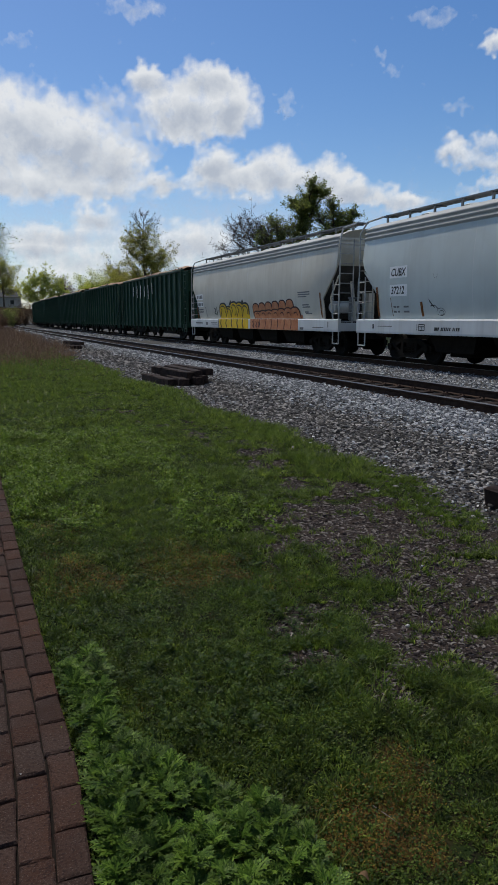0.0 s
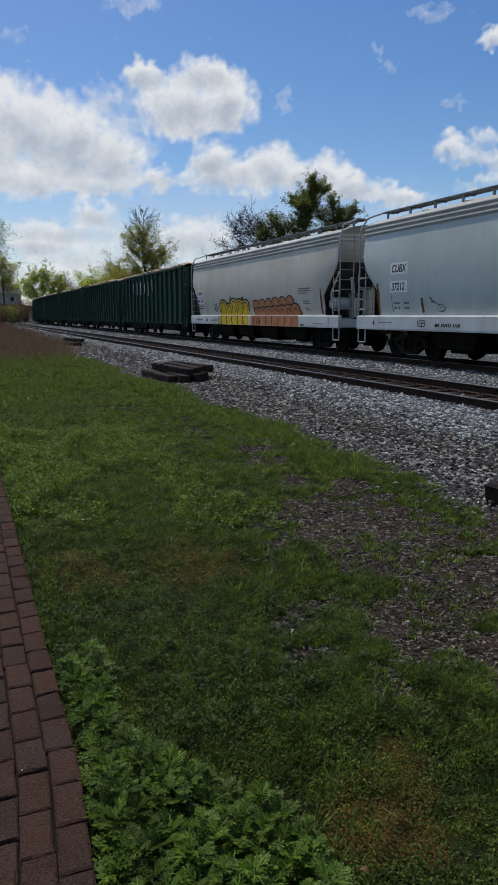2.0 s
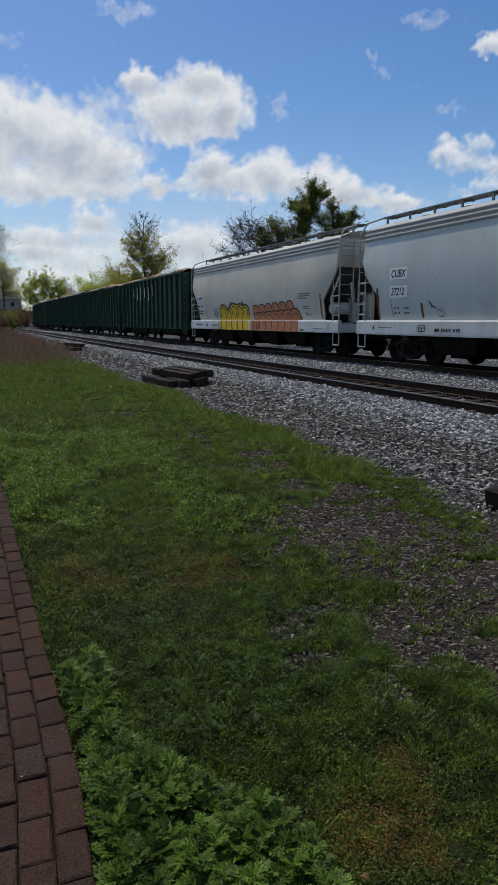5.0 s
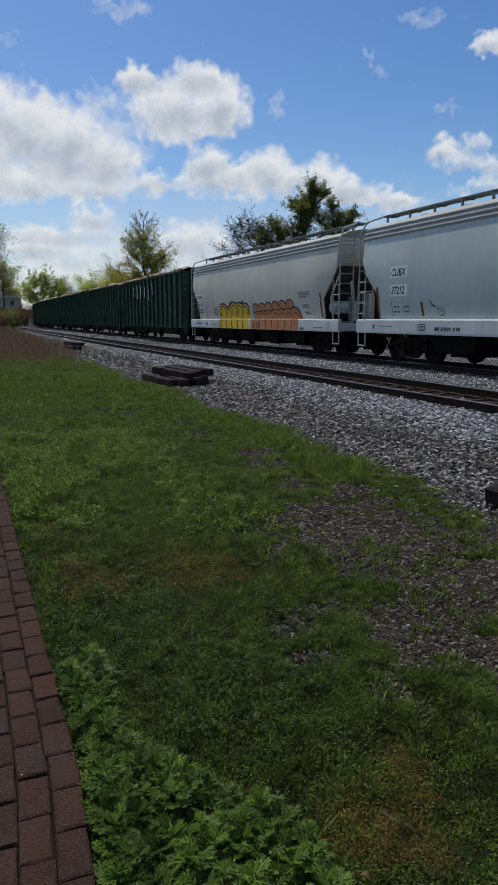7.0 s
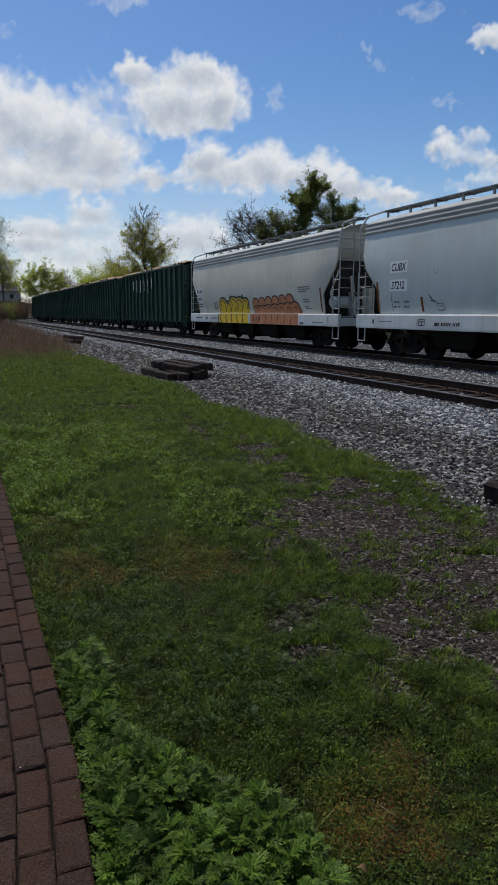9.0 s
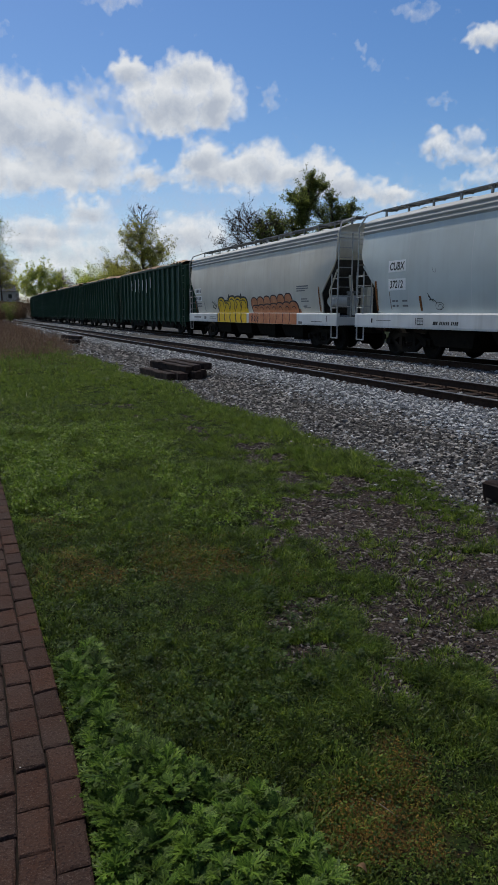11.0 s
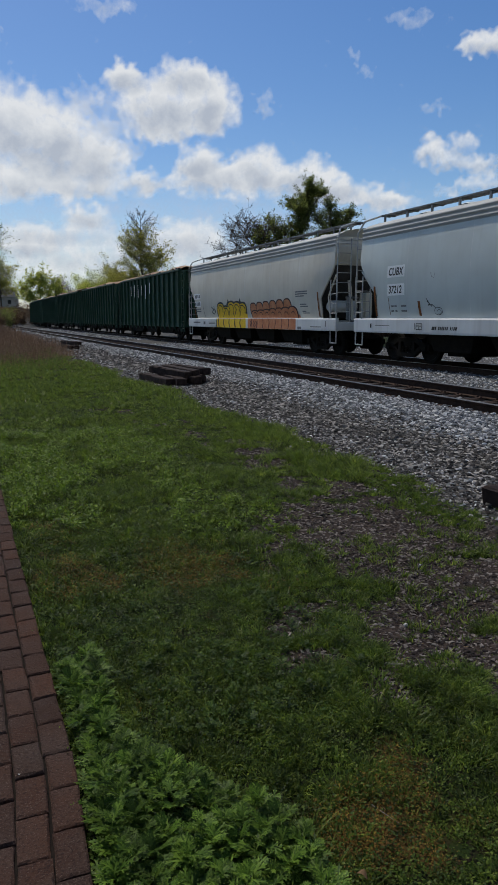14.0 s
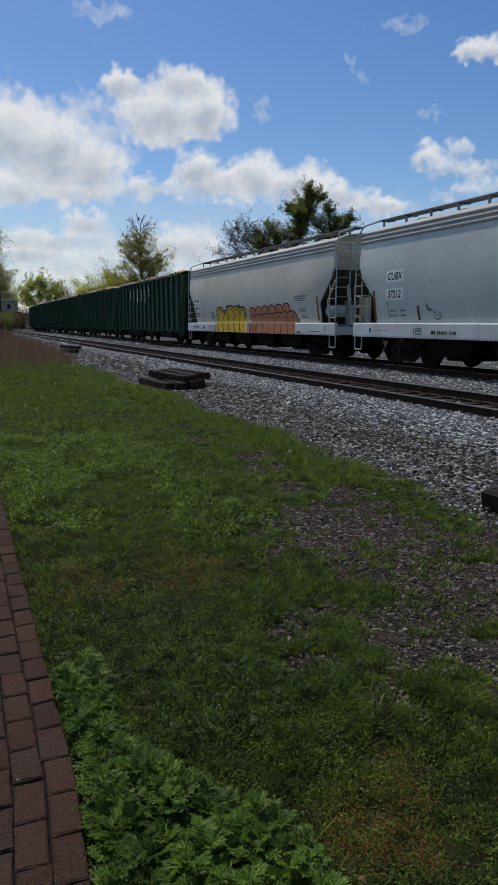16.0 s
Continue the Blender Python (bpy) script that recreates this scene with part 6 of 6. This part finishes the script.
# ---- leafy plants along the bricks ----
def lobed_leaf(seed, lobes, material):
    """A feathered leaf, deeply cut into pointed lobes, arching along its rib; one metre long before scaling."""
    r = random.Random(seed)
    bm = bmesh.new()
    rib = []
    n = lobes * 2 + 2
    for i in range(n + 1):
        t = i / n
        rib.append(Vector((t, 0, 0.20 * math.sin(t * 2.2) - 0.10 * t)))
    w = lambda t: 0.018 + 0.036 * math.sin(math.pi * min(t * 1.05, 1))
    for i in range(n):
        t0, t1 = i / n, (i + 1) / n
        a, b = rib[i], rib[i + 1]
        vs = [bm.verts.new(p) for p in (a + Vector((0, -w(t0), 0.01)), b + Vector((0, -w(t1), 0.01)), b, a)]
        bm.faces.new(vs)
        vs = [bm.verts.new(p) for p in (a, b, b + Vector((0, w(t1), 0.01)), a + Vector((0, w(t0), 0.01)))]
        bm.faces.new(vs)
    for k in range(lobes):
        t = (2 * k + 2) / n
        size = (0.17 + 0.30 * math.sin(math.pi * (0.18 + 0.72 * t))) * r.uniform(0.85, 1.15)
        p = rib[2 * k + 2]
        for s in (-1, 1):
            out = Vector((0.80, s * 0.70, r.uniform(-0.18, 0.2))).normalized()
            across = Vector((-s * out.y, s * out.x, 0)) * 0.5
            q = p + Vector((0, s * w(t) * 0.6, 0.005))
            tip = q + out * size
            m1 = q + out * size * 0.5 + across * size * 0.235 + Vector((0, 0, 0.02))
            m2 = q + out * size * 0.5 - across * size * 0.235 + Vector((0, 0, 0.02))
            e1, e2 = q + across * 0.06, q - across * 0.06
            c = bm.verts.new(q + out * size * 0.55)
            vv = [bm.verts.new(x) for x in (e1, m1, tip, m2, e2)]
            for u, v in zip(vv, vv[1:]):
                bm.faces.new((u, v, c))
            bm.faces.new((vv[-1], vv[0], c))
            # a side tooth
            for sign, far in ((-1, 0.66), (1, 0.72)):
                tooth = q + out * size * far + across * (sign * size * 0.60) + Vector((0, 0, 0.01))
                bm.faces.new([bm.verts.new(x) for x in (q + out * size * 0.22, tooth, q + out * size * 0.70)])
    p = rib[-1]
    bm.faces.new([bm.verts.new(x) for x in (rib[-2] + Vector((0, -0.05, 0)), p + Vector((0.03, -0.03, 0)), p + Vector((0.13, 0, -0.03)), p + Vector((0.03, 0.03, 0)), rib[-2] + Vector((0, 0.05, 0)))])
    bmesh.ops.remove_doubles(bm, verts=bm.verts, dist=0.0008)
    bmesh.ops.recalc_face_normals(bm, faces=bm.faces)
    return finish(bm, "leaf", material, True)


LEAVES = [lobed_leaf(70 + i, 3 + i % 3, M_MUGWORT) for i in range(5)]
LOW_LEAVES = [lobed_leaf(80 + i, 3 + i % 2, M_LOWWEED) for i in range(4)]


def stem_mesh(tall, seed):
    r = random.Random(seed)
    p, bm = Vector((0, 0, -0.02)), bmesh.new()
    for i in range(4):
        q = p + Vector((r.gauss(0, 0.008), r.gauss(0, 0.008), (tall + 0.02) / 4))
        tube(bm, p, q, 0.0035 - 0.0005 * i, seg=5)
        p = q
    return finish(bm, "stem", M_MUGWORT)


def mugwort(x, y, tall, seed, scale=1.0, label="leafy green mugwort plant growing beside the brick path", group="mugwort plants beside the path"):
    r = random.Random(seed)
    t = tagged(new("mugwort_plant"), label, "weed plant", group)
    t.location = (x, y, float(height(x, y)))
    part("stem", stem_mesh(tall, seed), None, t)
    n = r.randint(14, 18) if scale == 1.0 else r.randint(8, 10)
    for i in range(n):
        f = (i + 0.5) / n
        z = tall * (0.25 + 0.78 * f)
        size = (0.090 - 0.044 * f) * r.uniform(0.75, 1.2) * scale
        ob = part("leaf", r.choice(LEAVES if scale == 1.0 else LOW_LEAVES), None, t)
        ob.matrix_basis = pose(r.gauss(0, 0.006), r.gauss(0, 0.006), z, r.uniform(-14, 14), -(4 + 36 * f ** 1.5) + r.uniform(-14, 14), i * 137.5 + r.uniform(-25, 25)) @ Matrix.Scale(size, 4)


r = random.Random(9)
spots = []
for attempt in range(4000):
    if attempt % 3:
        x, y = r.uniform(0.30, 1.05), r.uniform(1.15, 2.15)
        if x > 0.87 - 0.6 * max(0.0, y - 1.65) - 0.12 * abs(y - 1.6):
            continue
    else:
        x, y = r.uniform(0.34, 0.46), r.uniform(2.0, 2.95)
    if len(spots) < 112 and all((x - a) ** 2 + (y - b) ** 2 > 0.0042 for a, b in spots):
        spots.append((x, y))
for i, (x, y) in enumerate(spots):
    mugwort(x, y, r.uniform(0.05, 0.115) * (0.75 if y > 2.1 else 1.0), 300 + i)

low = []
for attempt in range(1500):
    x, y = r.uniform(0.36, 1.75), r.uniform(2.2, 4.0)
    if len(low) < 120 and fbm(np.array([x * 1.6]), np.array([y * 1.6 + 5]), 2)[0] > 0.42 and all((x - a) ** 2 + (y - b) ** 2 > 0.006 for a, b in low + spots):
        low.append((x, y))
for i, (x, y) in enumerate(low):
    mugwort(x, y, r.uniform(0.02, 0.05), 600 + i, r.uniform(0.38, 0.6), "low leafy weed growing in the lawn", "low leafy weeds in the lawn")


# ---- loose things on the ground ----
def old_tie(x, y, z, turn, length=2.55, tip=0.0, seed=0):
    r = random.Random(seed)
    bm = box(bmesh.new(), -0.115, 0.115, -length / 2, length / 2, 0.0, 0.175, 0.018)
    bmesh.ops.subdivide_edges(bm, edges=[e for e in bm.edges if abs((e.verts[0].co - e.verts[1].co).y) > 0.5], cuts=9)
    for v in bm.verts:
        v.co += Vector((r.gauss(0, 0.006), r.gauss(0, 0.012) if abs(v.co.y) > length / 2 - 0.05 else 0, r.gauss(0, 0.005)))
    ob = new("old_railway_tie", finish(bm, "old_railway_tie", M_TIE))
    ob.matrix_basis = pose(x, y, z, tip, 0, turn)
    return tagged(ob, "weathered dark brown discarded wooden railway tie", "railway tie", "discarded railway ties")


for i, (x, y, z, turn, tip) in enumerate(((4.52, 16.5, 0.00, 4, 0), (4.83, 16.2, 0.02, -2, 0), (5.12, 16.2, 0.05, 3, 0), (5.36, 16.3, 0.075, -4, 0), (4.86, 16.4, 0.175, 10, 1.0), (5.12, 16.4, 0.20, 5, 0.6), (5.36, 16.5, 0.225, 9, 0))):
    old_tie(x, y, z - 0.05, turn, 2.0, tip, 80 + i)
for i, (x, y, z, turn) in enumerate(((5.30, 36.6, 0.0, 2), (5.62, 36.2, 0.02, -4), (5.45, 36.4, 0.2, 12))):
    old_tie(x, y, z, turn, 2.5, 0, 90 + i)
old_tie(5.33, 4.40, -0.06, -86, 2.5, 0, 99)


def pebble(label, x, y, size, material, seed, flat=0.7, base=None):
    g = np.random.default_rng(seed)
    v, f = stones(np.array([0.0]), np.array([0.0]), np.array([size]), g, flat, True)
    v[:, 2] -= v[:, 2].min() + size * 0.08
    ob = new("pebble", from_arrays("pebble", v, f, material))
    ob.location = (x, y, float(height(x, y)) + 0.004 if base is None else base)
    tagged(ob, label, "stone", "loose stones in the grass")


def twig(x, y, turn, length, thick, material, label):
    bm = bmesh.new()
    prism(bm, [(-thick, 0), (thick, 0.001), (thick * 0.7, thick * 0.9), (-thick * 0.5, thick)], -length / 2, length / 2)
    for v in bm.verts:
        v.co.x += 0.06 * length * math.sin(v.co.y * 9)
    ob = new("wood_splinter", finish(bm, "wood_splinter", material))
    ob.matrix_basis = pose(x, y, float(height(x, y)) + 0.012, 2, 0, turn)
    tagged(ob, label, "twig", "twigs on the ground")


M_PALESTONE = simple("pale_stone", (0.42, 0.40, 0.37), (0.6, 0.58, 0.55), 30.0, 0.9)
M_TANSTONE = simple("tan_stone", (0.25, 0.15, 0.08), (0.4, 0.27, 0.17), 30.0, 0.9)
M_PALEWOOD = simple("bleached_wood", (0.2, 0.17, 0.14), (0.33, 0.29, 0.24), 30.0, 0.9)
pebble("pale stone lying in the grass", 3.48, 5.17, 0.05, M_PALESTONE, 500)
pebble("pale stone lying in the grass", 2.06, 2.73, 0.035, M_PALESTONE, 501)
pebble("pale stone lying in the grass", 2.21, 2.73, 0.025, M_PALESTONE, 502)
pebble("pale stone lying in the grass", 3.92, 4.64, 0.05, M_PALESTONE, 503)
pebble("pale stone lying in the grass", 3.77, 4.2, 0.045, M_PALESTONE, 504)
pebble("pale stone lying in the grass", 4.22, 5.29, 0.04, M_PALESTONE, 505)
pebble("pale stone lying in the grass", 0.89, 1.83, 0.01, M_PALESTONE, 506)
pebble("pale stone lying in the grass", 1.7, 4.39, 0.028, M_PALESTONE, 507)
pebble("pale stone lying in the grass", 1.78, 2.97, 0.02, M_PALESTONE, 508)
pebble("pale stone lying in the grass", 2.67, 3.42, 0.03, M_PALESTONE, 509)
pebble("tan stone lying in the grass", 1.8, 4.33, 0.05, M_TANSTONE, 520)
pebble("tan stone lying in the grass", 1.52, 2.75, 0.04, M_TANSTONE, 521)
twig(1.745, 2.385, 67, 0.08, 0.0055, M_PALEWOOD, "pale bleached wood splinter on bare soil")
twig(1.42, 2.83, -40, 0.11, 0.005, M_PALEWOOD, "pale bleached wood splinter on bare soil")
twig(1.18, 1.63, 22, 0.11, 0.0014, M_PALEWOOD, "thin dry twig in the grass")
twig(1.49, 2.59, 60, 0.16, 0.003, M_PALEWOOD, "thin dry twig in the grass")
twig(3.94, 4.65, 10, 0.14, 0.004, M_PALEWOOD, "thin dry twig in the grass")
pebble("pale stone lying on the bricks", 0.091, 2.208, 0.008, M_PALESTONE, 540, 0.7, 0.001)


def fallen_leaf(x, y, size, turn):
    """A curled brown leaf on the grass."""
    bm = bmesh.new()
    rows = []
    for i in range(5):
        t = i / 4
        w = size * 0.34 * math.sin(math.pi * (0.08 + 0.86 * t))
        rows.append([bm.verts.new((k * w, t * size, 0.01 + abs(k) * w * 0.5 + 0.012 * math.sin(3 * t))) for k in (-1, 0, 1)])
    for p, q in zip(rows, rows[1:]):
        for k in (0, 1):
            bm.faces.new((p[k], p[k + 1], q[k + 1], q[k]))
    ob = new("fallen_leaf", finish(bm, "fallen_leaf", M_RUSTMARK, True))
    ob.matrix_basis = pose(x, y, float(height(x, y)) + 0.03, 8, 5, turn)
    tagged(ob, "curled brown dead leaf lying in the grass", "leaf", "dead leaves on the ground")


fallen_leaf(0.965, 1.405, 0.032, 40)
fallen_leaf(0.433, 5.713, 0.05, -30)


# ---- the brick path ----
def brick_material():
    m, n, l, b = mat("red_brown_paving_brick", 0.95)
    b.inputs["Specular IOR Level"].default_value = 0.1
    info = n.new("ShaderNodeObjectInfo")
    pos = n.new("ShaderNodeNewGeometry").outputs["Position"]
    c = ramp(n, l, info.outputs["Random"], (0.0, (0.040, 0.022, 0.016)), (0.35, (0.056, 0.028, 0.019)), (0.7, (0.070, 0.033, 0.021)), (1.0, (0.048, 0.031, 0.024)))
    stain = tex_noise(n, l, 5.0, 5, pos)
    c = blend(n, l, ramp(n, l, stain, (0.4, (0, 0, 0)), (0.75, (0.6, 0.6, 0.6))), c, (0.060, 0.046, 0.040))
    grit = tex_noise(n, l, 210.0, 2, pos)
    c = blend(n, l, ramp(n, l, grit, (0.58, (0, 0, 0)), (0.68, (0.55, 0.55, 0.55))), c, (0.15, 0.115, 0.092))
    dark = tex_noise(n, l, 110.0, 6, pos)
    c = blend(n, l, ramp(n, l, dark, (0.50, (0, 0, 0)), (0.68, (0.85, 0.85, 0.85))), c, (0.024, 0.016, 0.014))
    l.new(c, b.inputs["Base Color"])
    relief(n, l, b, dark, 1.0, 0.011)
    return m


M_BRICK = brick_material()
M_JOINT = simple("sand_joint", (0.007, 0.005, 0.004), (0.019, 0.014, 0.011), 40.0, 0.95)
pavement = tagged(new("pavement"), "red-brown brick path in stretcher rows", "brick path", kind="structure")
part("bedding", box(bmesh.new(), -1.575, PATH_EDGE - 0.050, -3.0, 40.0, -0.12, -0.017), M_JOINT, pavement, "dark sandy joints")


def brick_mesh(length, seed):
    """A paving brick with a chipped, uneven outline and worn upper edges."""
    r = random.Random(seed)
    a, b = 0.0476, length / 2
    outline = [(-a, -b), (0.0, -b), (a, -b), (a, -b * 0.35), (a, b * 0.35), (a, b), (0.0, b), (-a, b), (-a, b * 0.35), (-a, -b * 0.35)]
    outline = [(x + r.gauss(0, 0.0012), y + r.gauss(0, 0.0026)) for x, y in outline]
    bm = bmesh.new()
    rings = []
    for z, k in ((-0.055, 0.0), (-0.006, 0.0), (0.0, 0.0055)):
        ring = []
        for x, y in outline:
            cut = k * r.uniform(0.6, 1.9)
            ring.append(bm.verts.new((x - math.copysign(min(cut, abs(x)), x), y - math.copysign(min(cut, abs(y)), y), z + r.gauss(0, 0.0009))))
        rings.append(ring)
    n = len(outline)
    for p, q in zip(rings, rings[1:]):
        for i in range(n):
            bm.faces.new((p[i], p[(i + 1) % n], q[(i + 1) % n], q[i]))
    mid = bm.verts.new((0, 0, r.gauss(0.0005, 0.001)))
    for i in range(n):
        bm.faces.new((rings[-1][i], rings[-1][(i + 1) % n], mid))
    bmesh.ops.recalc_face_normals(bm, faces=bm.faces)
    return finish(bm, "brick", M_BRICK)


WHOLE = [brick_mesh(0.1855, i) for i in range(10)]
CUT = brick_mesh(0.099, 20)
r = random.Random(12)
rest = []
for col in range(18):
    x = PATH_EDGE - 0.0485 - 0.1025 * col
    y = 1.70 if col % 2 == 0 else 1.60
    y -= 0.196 * 23
    limit = 10.5 if col < 3 else 5.0 if col < 5 else -9
    while y < 39:
        if col == 0 and abs(y - 2.66) < 0.02:       # one cut brick in the edge row
            ob = part("brick", CUT, None, pavement)
            ob.matrix_basis = pose(x + float(sway(y)), y + 0.055, 0.0)
            y += 0.11
            continue
        m = pose(x + float(sway(y + 0.098)) + r.gauss(0, 0.0014), y + 0.098, r.gauss(0, 0.0016), r.gauss(0, 0.5), r.gauss(0, 0.6), r.gauss(0, 0.5) - math.degrees(float(sway(y + 0.15) - sway(y + 0.05)) / 0.1))
        if 0.2 < y < limit:
            part("brick", r.choice(WHOLE), None, pavement).matrix_basis = m
        else:
            rest.append(m)
        y += 0.196
verts, faces = [], []
co = np.array([(x, y, z) for z in (-0.05, 0.0) for x, y in ((-0.0455, -0.0945), (0.0455, -0.0945), (0.0455, 0.0945), (-0.0455, 0.0945))])
poly = [(4, 5, 6, 7), (0, 1, 5, 4), (1, 2, 6, 5), (2, 3, 7, 6), (3, 0, 4, 7)]
for m in rest:
    k = len(verts)
    a = np.array(m)
    verts += (co @ a[:3, :3].T + a[:3, 3]).tolist()
    faces += [tuple(i + k for i in p) for p in poly]
me = bpy.data.meshes.new("brick_field")
me.from_pydata(verts, [], faces)
me.materials.append(M_BRICK)
tagged(part("brick_field", me, None, pavement), kind="stuff")
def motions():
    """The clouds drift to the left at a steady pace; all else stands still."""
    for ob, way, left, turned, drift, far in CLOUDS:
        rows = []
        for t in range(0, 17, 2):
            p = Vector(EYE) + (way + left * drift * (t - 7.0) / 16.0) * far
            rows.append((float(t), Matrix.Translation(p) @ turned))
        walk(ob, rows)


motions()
